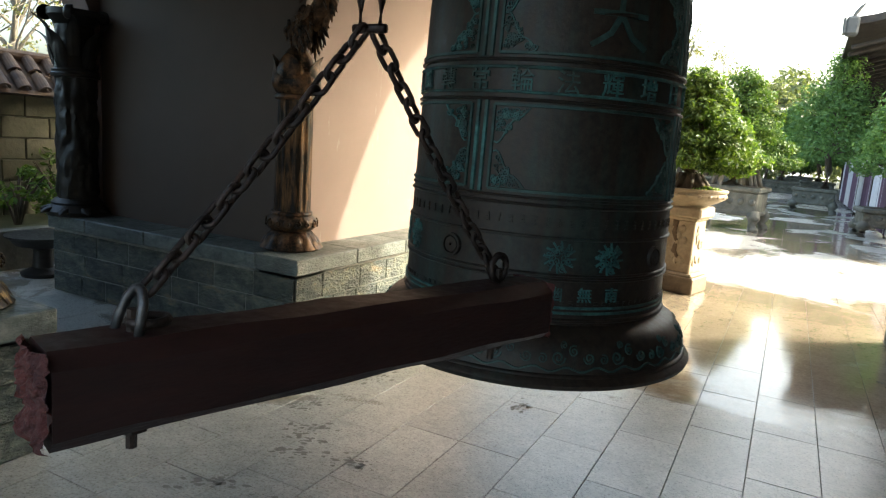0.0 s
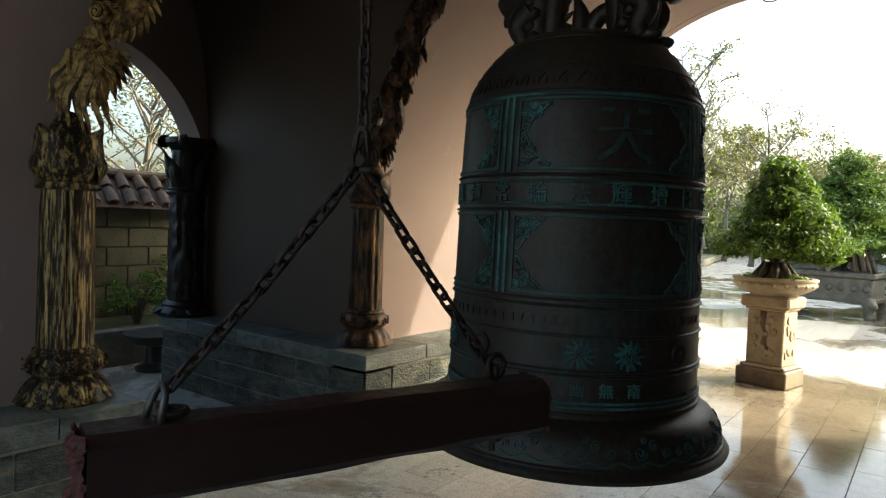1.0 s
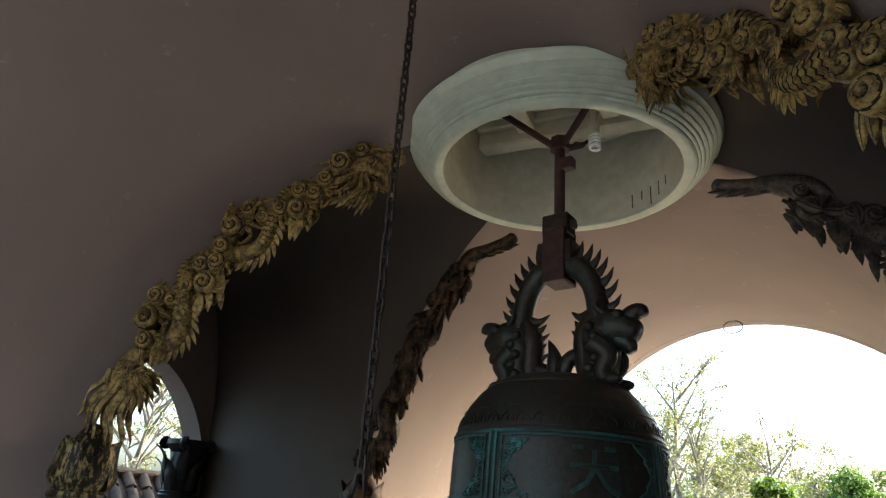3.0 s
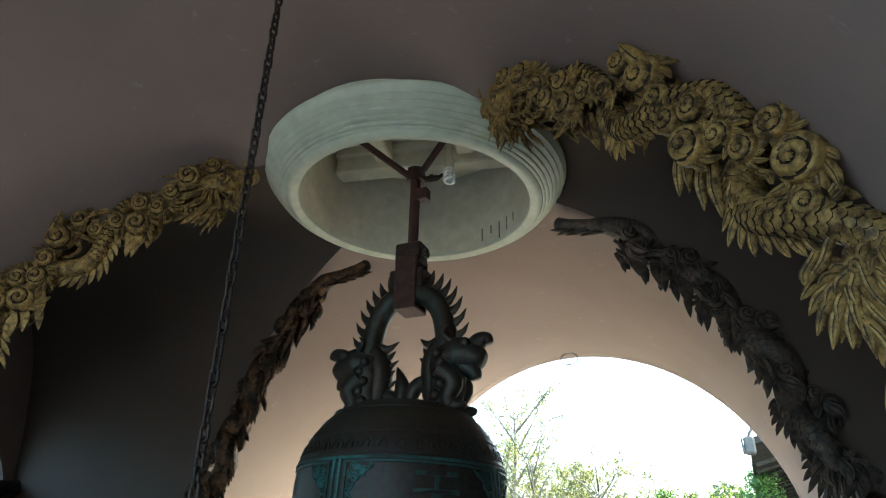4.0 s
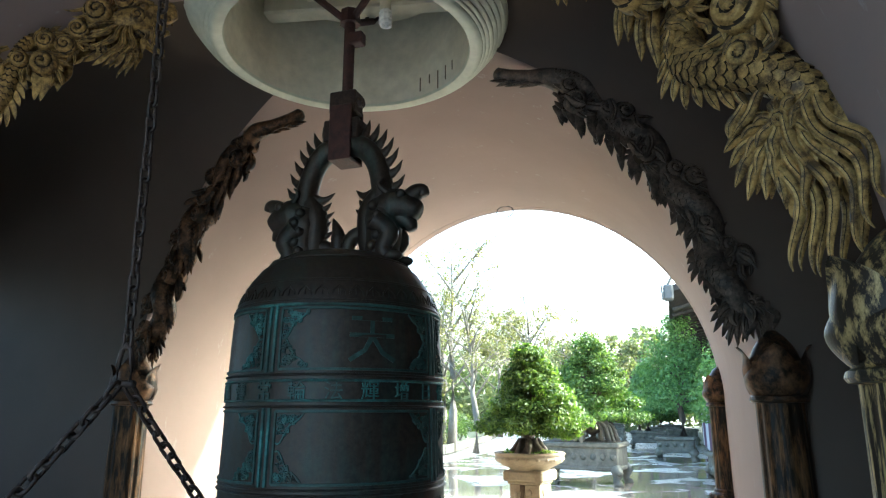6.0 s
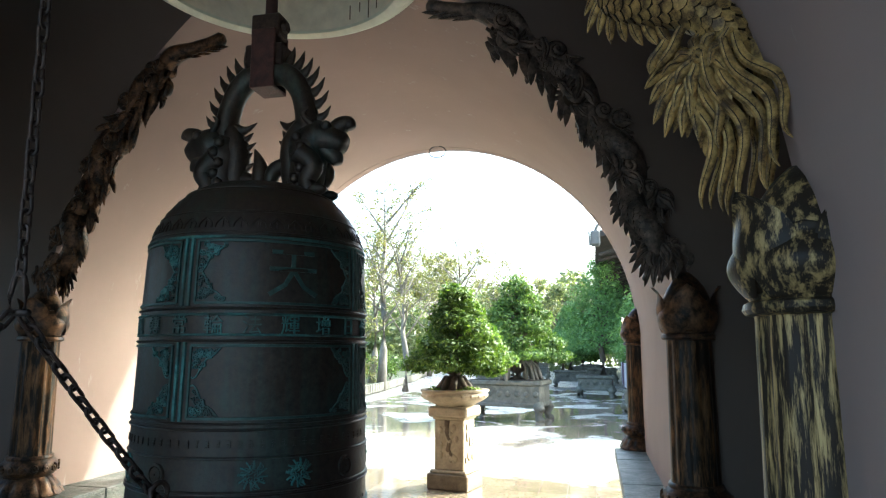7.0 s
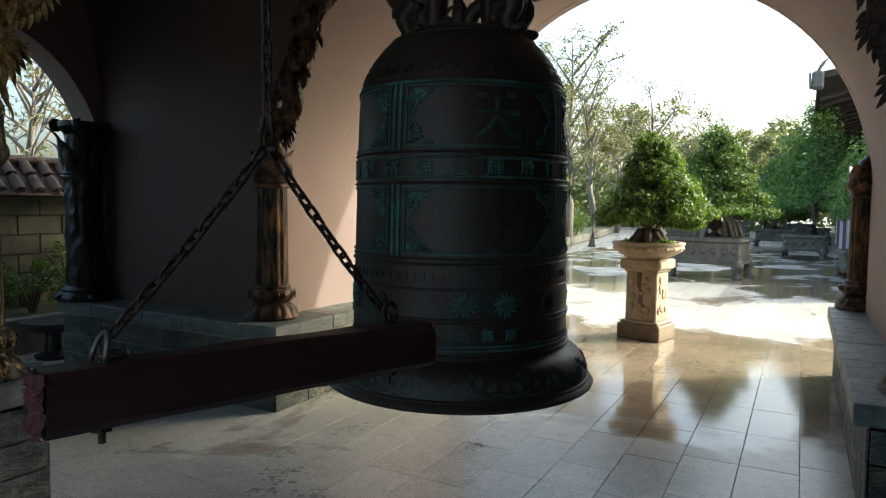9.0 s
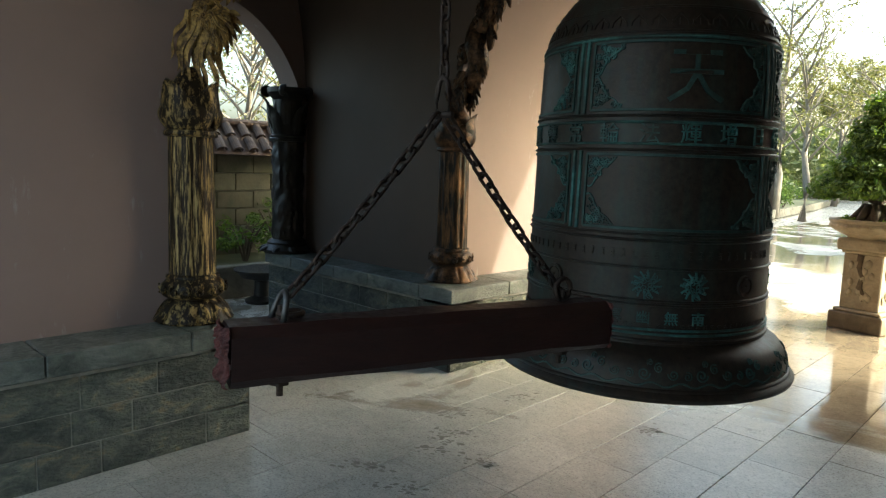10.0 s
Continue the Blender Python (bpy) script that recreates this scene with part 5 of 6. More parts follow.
# pedestal
ped = thing("pedestal", "carved beige stone pedestal with a dark stain", "pedestal", pose(-0.03, 4.93, 0, 0, 0, -12) @ Matrix.Diagonal((0.9, 0.9, 1, 1)))
soft(part("foot", box_bm((-0.27, -0.25, 0), (0.27, 0.25, 0.17), 0.012), M_STONE_WET, ped))
soft(part("foot_step", box_bm((-0.24, -0.22, 0.168), (0.24, 0.22, 0.205), 0.012), M_STONE, ped))
soft(part("shaft", box_bm((-0.195, -0.18, 0.20), (0.195, 0.18, 0.745), 0.012), M_STONE, ped))
soft(part("neck", box_bm((-0.215, -0.20, 0.742), (0.215, 0.20, 0.775), 0.01), M_STONE, ped))
soft(part("slab", box_bm((-0.26, -0.24, 0.772), (0.26, 0.24, 0.885), 0.02), M_STONE, ped))
for x, y, rz in ((0, -0.183, 0), (0.198, 0, 90)):
    b = bmesh.new()
    rgp = random.Random(5 + rz)
    for k in range(14):
        add_ball(b, (rgp.uniform(-0.11, 0.11), 0, rgp.uniform(0.28, 0.68)), (0.035, 0.012, 0.045), None, 1)
    o = part("relief", b, M_STONE, ped, "", True)
    o["kind"] = "stuff"
    o.matrix_basis = pose(x, y, 0, 0, 0, rz)
b = bmesh.new()
add_tube(b, [(-0.02, -0.186, 0.735), (-0.03, -0.187, 0.62), (0.01, -0.187, 0.52), (-0.01, -0.187, 0.42), (0.045, -0.187, 0.35), (0.03, -0.187, 0.29)], [0.035, 0.028, 0.022, 0.03, 0.018, 0.006], 8, 0.25, Vector((0, 1, 0)))
part("stain", b, M_STAIN, ped, "dark run of dirt down the shaft", True)

bowl = thing("bonsai_pot", "round beige stone bowl pot with banded rim", "plant pot", pose(-0.03, 4.93, 0.886))
b = lathe_bm([(0.0, 0.0), (0.21, 0.0), (0.22, 0.015), (0.30, 0.05), (0.365, 0.09), (0.38, 0.12), (0.372, 0.15), (0.385, 0.155), (0.39, 0.175), (0.38, 0.185), (0.33, 0.185), (0.32, 0.15), (0.0, 0.15)], 48)
soft(part("bowl", b, M_STONE, bowl))
for k in range(22):
    b = bmesh.new()
    a = 2 * math.pi * k / 22
    add_ball(b, (0.372 * math.cos(a), 0.372 * math.sin(a), 0.118), (0.014, 0.03, 0.022), Matrix.Rotation(a, 4, "Z"), 1)
    part("boss", b, M_STONE, bowl, "", True)
part("soil", lathe_bm([(0.0, 0.17), (0.2, 0.172), (0.325, 0.155)], 24), M_SOIL, bowl)

rgb = random.Random(21)
bon = thing("bonsai_tree", "dense cone-shaped green bonsai on the stone pedestal", "bonsai", pose(-0.03, 4.93, 1.05))
trunk_part(bon, [(0.02, 0, -0.01), (0.01, 0, 0.08), (-0.02, 0, 0.2), (0.03, 0, 0.34), (-0.01, 0.01, 0.46), (0.02, 0, 0.62), (0.0, 0, 0.85), (0.0, 0, 1.1)], [0.20, 0.14, 0.10, 0.075, 0.065, 0.045, 0.03, 0.012], M_BARK, gnarl=0.035, seed=2, n=16)
for k in range(9):
    a = 2 * math.pi * k / 9
    bm = bmesh.new()
    add_tube(bm, [(0.08 * math.cos(a), 0.08 * math.sin(a), 0.14), (0.16 * math.cos(a), 0.16 * math.sin(a), 0.05), (0.24 * math.cos(a), 0.24 * math.sin(a), -0.01)], [0.05, 0.04, 0.015], 7)
    part("root", bm, M_BARK, bon, "", True)
cl = cone_clumps(0.34, 1.12, 0.56, rgb, 10, 7, 400, 0.36, 0.08)
cl += [((0.42, -0.12, 0.26), (0.20, 0.20, 0.10), 620), ((-0.40, -0.1, 0.30), (0.20, 0.2, 0.10), 620), ((0.25, -0.3, 0.28), (0.2, 0.18, 0.1), 560)]
for c, r, n in cl[::3]:
    bm = bmesh.new()
    add_tube(bm, [(0, 0, max(0.25, c[2] - 0.12)), (c[0] * 0.5, c[1] * 0.5, c[2] - 0.03), (c[0] * 0.9, c[1] * 0.9, c[2])], [0.028, 0.018, 0.006], 6)
    part("limb", bm, M_BARK, bon, "", True)
leaves("crown", bon, M_LEAF, cl, 0.029, 31)
leaves("grass", bowl, M_GRASS, [((0.16, -0.1, 0.185), (0.16, 0.18, 0.03), 260), ((-0.18, 0.0, 0.185), (0.12, 0.2, 0.03), 200)], 0.02, 8, 0.3)


def planter(m, w, d, h, label):
    e = thing("stone_planter", label, "planter", m, "planters of the court")
    soft(part("trough", box_bm((-w / 2 + 0.05, -d / 2 + 0.05, h * 0.42), (w / 2 - 0.05, d / 2 - 0.05, h - 0.10), 0.02), M_GREYSTONE, e))
    soft(part("rim", box_bm((-w / 2, -d / 2, h - 0.105), (w / 2, d / 2, h), 0.025), M_GREYSTONE, e))
    soft(part("foot_band", box_bm((-w / 2 + 0.02, -d / 2 + 0.02, h * 0.34), (w / 2 - 0.02, d / 2 - 0.02, h * 0.44), 0.02), M_GREYSTONE, e))
    for sx in (-1, 1):
        for sy in (-1, 1):
            b = bmesh.new()
            x, y = sx * (w / 2 - 0.12), sy * (d / 2 - 0.12)
            add_tube(b, [(x, y, h * 0.40), (x + sx * 0.06, y + sy * 0.05, h * 0.28), (x + sx * 0.02, y + sy * 0.02, h * 0.14), (x + sx * 0.06, y + sy * 0.05, 0.03), (x + sx * 0.06, y + sy * 0.05, 0.0)], [0.13, 0.12, 0.075, 0.10, 0.11], 10)
            add_ball(b, (x + sx * 0.09, y + sy * 0.08, h * 0.30), 0.08, None, 1)
            part("lion_leg", b, M_GREYSTONE, e, "", True)
    nb = int(w / 0.2)
    for k in range(nb):
        b = bmesh.new()
        add_ball(b, (-w / 2 + 0.14 + (w - 0.28) * k / (nb - 1), -d / 2 + 0.045, h * 0.66), (0.07, 0.02, h * 0.09), None, 1)
        part("relief", b, M_GREYSTONE, e, "", True)
    part("soil", box_bm((-w / 2 + 0.07, -d / 2 + 0.07, h - 0.03), (w / 2 - 0.07, d / 2 - 0.07, h + 0.012), 0.02), M_SOIL, e)
    return e


def potted_tree(m, seed, half, base, top, rows, per_row, count, leaf, material, label, trunk_r, roots=0, squash=0.45):
    rg = random.Random(seed)
    e = thing("potted_tree", label, "tree", m, "clipped trees of the court")
    trunk_part(e, [(0, 0, -0.02), (0.03, 0, base * 0.4), (-0.05, 0.02, base * 0.8), (0.03, 0, base * 1.2), (0, 0, top * 0.6), (0, 0, top * 0.95)], [trunk_r * 1.4, trunk_r, trunk_r * 0.8, trunk_r * 0.6, trunk_r * 0.35, 0.015], M_BARK, gnarl=0.05, seed=seed, n=12)
    for k in range(roots):
        a = 2 * math.pi * k / roots + rg.random()
        bm = bmesh.new()
        r = half * rg.uniform(0.2, 0.55)
        add_tube(bm, [(0.04 * math.cos(a), 0.04 * math.sin(a), base * 1.1), (r * 0.8 * math.cos(a), r * 0.8 * math.sin(a), base * 0.6), (r * math.cos(a), r * math.sin(a), -0.01)], [0.04, 0.035, 0.04], 6)
        part("aerial_root", bm, M_BARK_PALE, e, "", True)
    cl = cone_clumps(base, top, half, rg, rows, per_row, count, squash)
    for c, r, n in cl[::2]:
        bm = bmesh.new()
        add_tube(bm, [(0, 0, max(base * 0.8, c[2] - 0.3)), (c[0] * 0.5, c[1] * 0.5, c[2] - 0.05), (c[0] * 0.9, c[1] * 0.9, c[2])], [trunk_r * 0.4, trunk_r * 0.22, 0.01], 6)
        part("limb", bm, M_BARK, e, "", True)
    leaves("crown", e, material, cl, leaf, seed + 50)
    return e


planter(pose(-0.38, 12.7, 0, 0, 0, -10), 1.75, 1.0, 0.86, "grey carved stone planter on lion legs")
potted_tree(pose(-0.18, 12.75, 0.86), 41, 1.12, 0.52, 2.15, 10, 8, 520, 0.042, M_LEAF, "clipped tiered fig tree in the stone planter", 0.17, 16, 0.24)
planter(pose(1.55, 20.3, 0, 0, 0, -4), 1.2, 0.9, 0.72, "grey stone planter with grassy top on lion legs")
potted_tree(pose(1.8, 20.3, 0.72), 43, 1.45, 1.25, 3.7, 7, 8, 300, 0.062, M_LEAF_COOL, "loose green tree in a stone planter", 0.10, 0, 0.6)
planter(pose(0.5, 27, 0), 1.4, 0.9, 0.7, "grey stone planter far along the court")
potted_tree(pose(0.5, 27, 0.7), 45, 1.1, 0.9, 2.6, 6, 6, 320, 0.08, M_LEAF_COOL, "green clipped tree far along the court", 0.1)
planter(pose(-2.4, 24, 0), 1.4, 0.9, 0.7, "low grey stone planter far along the court")
potted_tree(pose(-2.4, 24, 0.7), 46, 0.8, 0.6, 1.6, 5, 5, 300, 0.07, M_LEAF, "low green clipped tree far along the court", 0.1)
planter(pose(1.9, 31, 0), 1.4, 0.9, 0.7, "grey stone planter beside the striped cloth")
potted_tree(pose(1.9, 31, 0.7), 47, 1.3, 1.0, 3.4, 6, 6, 320, 0.09, M_LEAF_COOL, "green tree beside the temple hall", 0.1)
for px, py, sd in ((-1.5, 33, 101), (-1.9, 39, 102), (-2.4, 46, 103), (0.9, 35, 104), (1.3, 41, 105)):
    planter(pose(px, py, 0), 1.4, 0.9, 0.7, "weathered grey planter far down the court")
    potted_tree(pose(px, py, 0.7), sd, 0.85, 0.5, 1.5 + 0.2 * (sd % 3), 5, 6, 200, 0.085, M_LEAF, "dark clipped tree far down the court", 0.1)
planter(pose(2.75, 14.2, 0, 0, 0, 8), 1.1, 0.8, 0.6, "small grey planter at the edge of the court")
potted_tree(pose(2.8, 14.4, 0.6), 48, 0.95, 0.95, 2.5, 6, 7, 320, 0.05, M_LEAF_COOL, "leafy green tree overhanging the court", 0.08, 0, 0.6)

# ---- temple hall on the right of the court ----
hall = thing("temple_hall", "dark timber temple hall with deep upturned eaves", "building", pose(0, 0, 0))
HY, EZ, EX = 17.0, 4.40, 1.66
part("wall", box_bm((4.2, HY + 1.2, 0), (10.0, 52, EZ + 0.35)), M_DARKWOOD, hall)


def hall_roof(dz):
    return lambda u, v: Vector((EX + 5.4 * u - 0.1 * math.sin(math.pi * u), HY + 36 * v, EZ + dz + 2.3 * u ** 1.25 + 0.4 * max(0, 1 - v * 9) ** 2 * (1 - u)))


rb = bmesh.new()
add_grid(rb, hall_roof(0.0), 12, 40)
add_grid(rb, hall_roof(0.18), 12, 40)
add_grid(rb, lambda u, v: hall_roof(0.18 * u)(0, v), 1, 40)
add_grid(rb, lambda u, v: hall_roof(0.18 * v)(u, 0), 12, 1)
soft(part("roof", rb, M_DARKWOOD, hall))
for k in range(26):
    b = bmesh.new()
    y = HY + 0.7 + 1.3 * k
    add_tube(b, [(EX + 0.1, y, EZ - 0.02), (4.3, y, EZ + 0.72)], 0.06, 6)
    part("rafter", b, M_DARKWOOD, hall)
for k in range(8):
    y = HY + 1.5 + 4.2 * k
    part("post", box_bm((3.7, y, 0), (3.98, y + 0.28, EZ + 0.4), 0.02), M_DARKWOOD, hall)
b = box_bm((EX - 0.13, HY - 0.12, EZ + 0.16), (EX + 0.15, HY + 0.30, EZ + 0.60), 0.05)
for k in range(4):
    add_tube(b, [(EX - 0.15, HY - 0.10 + 0.12 * k, EZ + 0.20), (EX - 0.17, HY - 0.10 + 0.12 * k, EZ + 0.56)], 0.03, 6)
add_lock(b, Vector((EX, HY, EZ + 0.55)), Vector((0.3, -0.1, 0.9)), Vector((0.3, 0, 0)), 0.40, 0.08)
part("eave_finial", b, M_GREYROOF, hall, "pale ridged eave ornament")

# striped cloth skirting along the hall
cloth = thing("striped_cloth", "plum and white striped cloth screen along the hall", "cloth screen", pose(2.75, 10, 0))
for k in range(66):
    b = bmesh.new()
    y0 = 0.30 * k
    add_grid(b, lambda u, v: Vector((0.03 * math.sin((y0 + 0.30 * u) * 9), y0 + 0.30 * u, 0.06 + 1.6 * v)), 4, 1)
    add_grid(b, lambda u, v: Vector((0.012 + 0.03 * math.sin((y0 + 0.30 * u) * 9), y0 + 0.30 * u, 0.06 + 1.6 * v)), 4, 1)
    part("stripe", b, M_CLOTH_P if k % 2 else M_CLOTH_W, cloth)
b = bmesh.new()
add_tube(b, [(0, -0.1, 1.67), (0, 20, 1.67)], 0.02, 6)
part("rail", b, M_DARKWOOD, cloth)
for k in range(6):
    part("stand", box_bm((-0.02, 4 * k, 0), (0.02, 4 * k + 0.05, 1.66)), M_DARKWOOD, cloth)

# ---- garden bed, edging, shrubs and trees on the left of the court ----
EDGE = [Vector((-6.0, 13.0, 0)), Vector((-6.2, 17.0, 0)), Vector((-6.4, 21.5, 0)), Vector((-7.6, 31, 0)), Vector((-9.7, 44, 0))]
b = bmesh.new()
for p, q in zip(EDGE, EDGE[1:]):
    vs = [b.verts.new((*v, 0.10)) for v in (p.xy, q.xy)]
    ws = [b.verts.new((v.x - 40, v.y, 0.10)) for v in (q, p)]
    b.faces.new((vs[0], vs[1], ws[0], ws[1]))
structure("ground_garden", b, M_EARTH, "dark garden earth behind a low brick edging", "ground")
ed = new("garden_edging")
tagged(ed, "low brick edging round the garden bed", "edging", "", "structure")
rg = random.Random(3)
brick_me = None
for p, q in zip(EDGE, EDGE[1:]):
    d = q - p
    n = int(d.length / 0.30)
    rz = math.degrees(math.atan2(d.y, d.x))
    for k in range(n):
        if brick_me is None:
            bm = box_bm((-0.14, -0.06, -0.16), (0.14, 0.06, 0.16), 0.015)
            brick_me = bpy.data.meshes.new("brick")
            bm.to_mesh(brick_me)
            bm.free()
            brick_me.materials.append(M_GREYSTONE)
        o = new("brick", brick_me)
        o.parent = ed
        o.matrix_basis = Matrix.Translation(p.lerp(q, (k + 0.5) / n) + Vector((0, 0, 0.15 + rg.uniform(-0.015, 0.015)))) @ pose(0, 0, 0, 0, 0, rz + rg.uniform(-3, 3))


def tree(m, height, spread, leafy, leaf, material, bark, label, seed, branches=9):
    """A trunk that forks into limbs and twigs with loose clumps of leaves."""
    rg = random.Random(seed)
    e = thing("tree", label, "tree", m, "trees of the garden")
    def wob(p, k):
        return p + Vector((rg.uniform(-k, k), rg.uniform(-k, k), rg.uniform(-k, k) * 0.5))
    top = Vector((rg.uniform(-0.3, 0.3), rg.uniform(-0.3, 0.3), height * 0.75))
    pts = [Vector((0, 0, -0.05))] + [wob(Vector((0, 0, 0)).lerp(top, t), 0.10 * height / 6) for t in (0.2, 0.4, 0.6, 0.8)] + [top]
    r0 = (0.016 if bark is M_BARK_PALE else 0.022) * height
    trunk_part(e, pts, [r0 * 1.3, r0, r0 * 0.85, r0 * 0.65, r0 * 0.45, r0 * 0.2], bark, gnarl=0.02, seed=seed, n=8)
    cl = []
    twig = bmesh.new()
    for k in range(branches):
        t = 0.35 + 0.6 * k / branches
        base = pts[0].lerp(top, t)
        i = min(int(t * 5), 4)
        base = pts[i].lerp(pts[i + 1], t * 5 - i)
        a = k * 2.4 + rg.random()
        out = spread * (1 - 0.45 * t) * rg.uniform(0.6, 1.0)
        tip = base + Vector((out * math.cos(a), out * math.sin(a), height * rg.uniform(0.12, 0.28)))
        mid = wob(base.lerp(tip, 0.5), 0.12)
        bm = bmesh.new()
        add_tube(bm, [base, mid, tip], [r0 * 0.4, r0 * 0.25, r0 * 0.06], 6)
        part("limb", bm, bark, e, "", True)
        for j in range(5):
            s = mid.lerp(tip, rg.uniform(0.1, 1.0))
            tt = s + Vector((rg.uniform(-1, 1), rg.uniform(-1, 1), rg.uniform(0.1, 1.0))) * spread * 0.33
            add_tube(twig, [s, wob(s.lerp(tt, 0.5), 0.06), tt], [r0 * 0.16, r0 * 0.11, r0 * 0.05], 4)
            for f in (0.55, 0.8, 1.0):
                c = s.lerp(tt, f)
                sz = spread * rg.uniform(0.10, 0.20)
                if leafy:
                    cl.append((tuple(c), (sz, sz, sz * 0.7), int(leafy * rg.uniform(0.4, 1.4))))
    o = part("twig_growth", twig, bark, e, "", True)
    o["kind"] = "stuff"
    if cl:
        leaves("crown", e, material, cl, leaf, seed + 9, 0.1)
    return e


tree(pose(-3.9, 25, 0.1), 6.6, 2.2, 5, 0.06, M_LEAF_PALE, M_BARK_PALE, "almost bare garden tree with fine twigs", 71, 16)
tree(pose(-5.2, 21, 0.1), 6.8, 2.0, 7, 0.06, M_LEAF_PALE, M_BARK_PALE, "almost bare garden tree with fine twigs", 72, 16)
tree(pose(-2.4, 33, 0.1), 6.6, 2.6, 6, 0.08, M_LEAF_PALE, M_BARK_PALE, "almost bare garden tree with fine twigs", 73, 16)
tree(pose(-6.6, 22.5, 0.1), 9.6, 2.3, 13, 0.065, M_LEAF_PALE, M_BARK_PALE, "tall thin garden tree with sparse pale leaves", 61, 11)
tree(pose(-8.2, 26, 0.1), 8.4, 2.7, 14, 0.075, M_LEAF_PALE, M_BARK_PALE, "thin garden tree with sparse pale leaves", 62, 11)
tree(pose(-5.6, 31, 0.1), 7.0, 2.8, 20, 0.10, M_LEAF_PALE, M_BARK_PALE, "bare-topped garden tree with sparse pale leaves", 63, 10)
tree(pose(-10.5, 24, 0.1), 9.6, 2.8, 16, 0.095, M_LEAF_PALE, M_BARK_PALE, "tall garden tree with pale green leaves", 64, 11)
tree(pose(-8.0, 36, 0.1), 8.0, 3.2, 22, 0.11, M_LEAF_PALE, M_BARK_PALE, "loose garden tree with yellowish leaves", 65, 10)
tree(pose(-3.6, 40, 0), 6.2, 2.6, 22, 0.11, M_LEAF_FAR, M_BARK, "green tree at the far end of the court", 66, 10)
tree(pose(-0.6, 44, 0), 7.0, 3.0, 30, 0.13, M_LEAF_FAR, M_BARK, "green tree at the far end of the court", 67, 10)
tree(pose(-6.2, 47, 0), 7.0, 3.0, 24, 0.13, M_LEAF_FAR, M_BARK, "green tree at the far end of the court", 68, 10)
tree(pose(-7.6, 18.5, 0.1), 5.6, 1.6, 12, 0.07, M_LEAF_PALE, M_BARK_PALE, "young garden tree with sparse leaves", 69, 9)
tree(pose(-5.6, 16.0, 0.1), 4.6, 1.2, 12, 0.06, M_LEAF_PALE, M_BARK_PALE, "slender garden tree with sparse leaves", 70, 9)


def shrub(m, half, height, count, leaf, material, label, seed):
    rg = random.Random(seed)
    e = thing("shrub", label, "shrub", m, "shrubs of the garden")
    bm = bmesh.new()
    for k in range(9):
        a = 2 * math.pi * rg.random()
        add_tube(bm, [(0, 0, -0.03), (half * 0.3 * math.cos(a), half * 0.3 * math.sin(a), height * 0.5), (half * 0.7 * math.cos(a), half * 0.7 * math.sin(a), height * 0.85)], [0.02, 0.014, 0.004], 5)
    part("stem_growth", bm, M_BARK, e)["kind"] = "stuff"
    cl = []
    for k in range(14):
        a, d = 2 * math.pi * rg.random(), half * math.sqrt(rg.random())
        s = half * rg.uniform(0.22, 0.42)
        cl.append(((d * math.cos(a), d * math.sin(a), height * rg.uniform(0.25, 0.92)), (s, s, s * 0.8), count))
    leaves("crown", e, material, cl, leaf, seed, 0.35)
    return e


rg = random.Random(77)
for k in range(16):
    t = k / 15
    p = EDGE[1].lerp(EDGE[2], t * 2) if t < 0.5 else EDGE[2].lerp(EDGE[3], t * 2 - 1)
    off = rg.uniform(0.9, 2.6)
    shrub(pose(p.x - off, p.y + rg.uniform(-0.5, 0.5), 0.1), rg.uniform(0.6, 1.0), rg.uniform(0.7, 1.5), 70, 0.06, rg.choice((M_LEAF, M_LEAF_PALE, M_GRASS)), rg.choice(("low bright green garden shrub", "loose green garden shrub behind the edging")), 300 + k)

# far belt of trees round the court
belt = []
rb_ = random.Random(91)
for k in range(330):
    a = radians(rb_.uniform(-44, 20))
    d = rb_.uniform(50, 74)
    h = rb_.uniform(2.0, 8.5)
    s = rb_.uniform(1.4, 2.8)
    belt.append(((d * math.sin(a), d * math.cos(a), h * rb_.random() + 0.5), (s, s, s * 0.8), 150))
wood = new("far_woods")
tagged(wood, "hazy belt of green trees beyond the court", "trees", "", "stuff")
leaves("crown", wood, M_LEAF_FAR, belt, 0.30, 92, 0.4)

# ---- garden strip and wall beyond the west arch ----
gw = new("garden_wall")
gw.matrix_world = pose(-6.1, 2.0, 0)
tagged(gw, "mossy block garden wall with clay tile coping", "wall", "", "structure")
part("core", box_bm((-0.10, -7.0, 0), (0.10, 9.0, 1.52)), M_MORTAR, gw)
rg = random.Random(15)
for r in range(7):
    for k in range(33):
        y = -7.0 + 0.48 * k + (0.24 if r % 2 else 0)
        if not -3.5 < y < 5.5:
            continue
        key = "wall_block"
        if key not in bpy.data.meshes:
            bm = box_bm((-0.02, -0.236, -0.103), (0.02, 0.236, 0.103), 0.008)
            me = bpy.data.meshes.new(key)
            bm.to_mesh(me)
            bm.free()
            me.materials.append(M_GWALL)
        o = new("wall_block", bpy.data.meshes[key])
        o.parent = gw
        o.matrix_basis = pose(0.105 + rg.uniform(0, 0.008), y + 0.24, 0.11 + 0.213 * r)
b = bmesh.new()
add_grid(b, lambda u, v: Vector((0.36 - 0.36 * u, -7 + 16 * v, 1.50 + 0.36 * u)), 2, 2)
add_grid(b, lambda u, v: Vector((-0.36 + 0.36 * u, -7 + 16 * v, 1.50 + 0.36 * u)), 2, 2)
part("coping_bed", b, M_TILE, gw)
part("ridge", box_bm((-0.07, -7, 1.84), (0.07, 9, 1.93), 0.03), M_TILE, gw)
tile_me = None
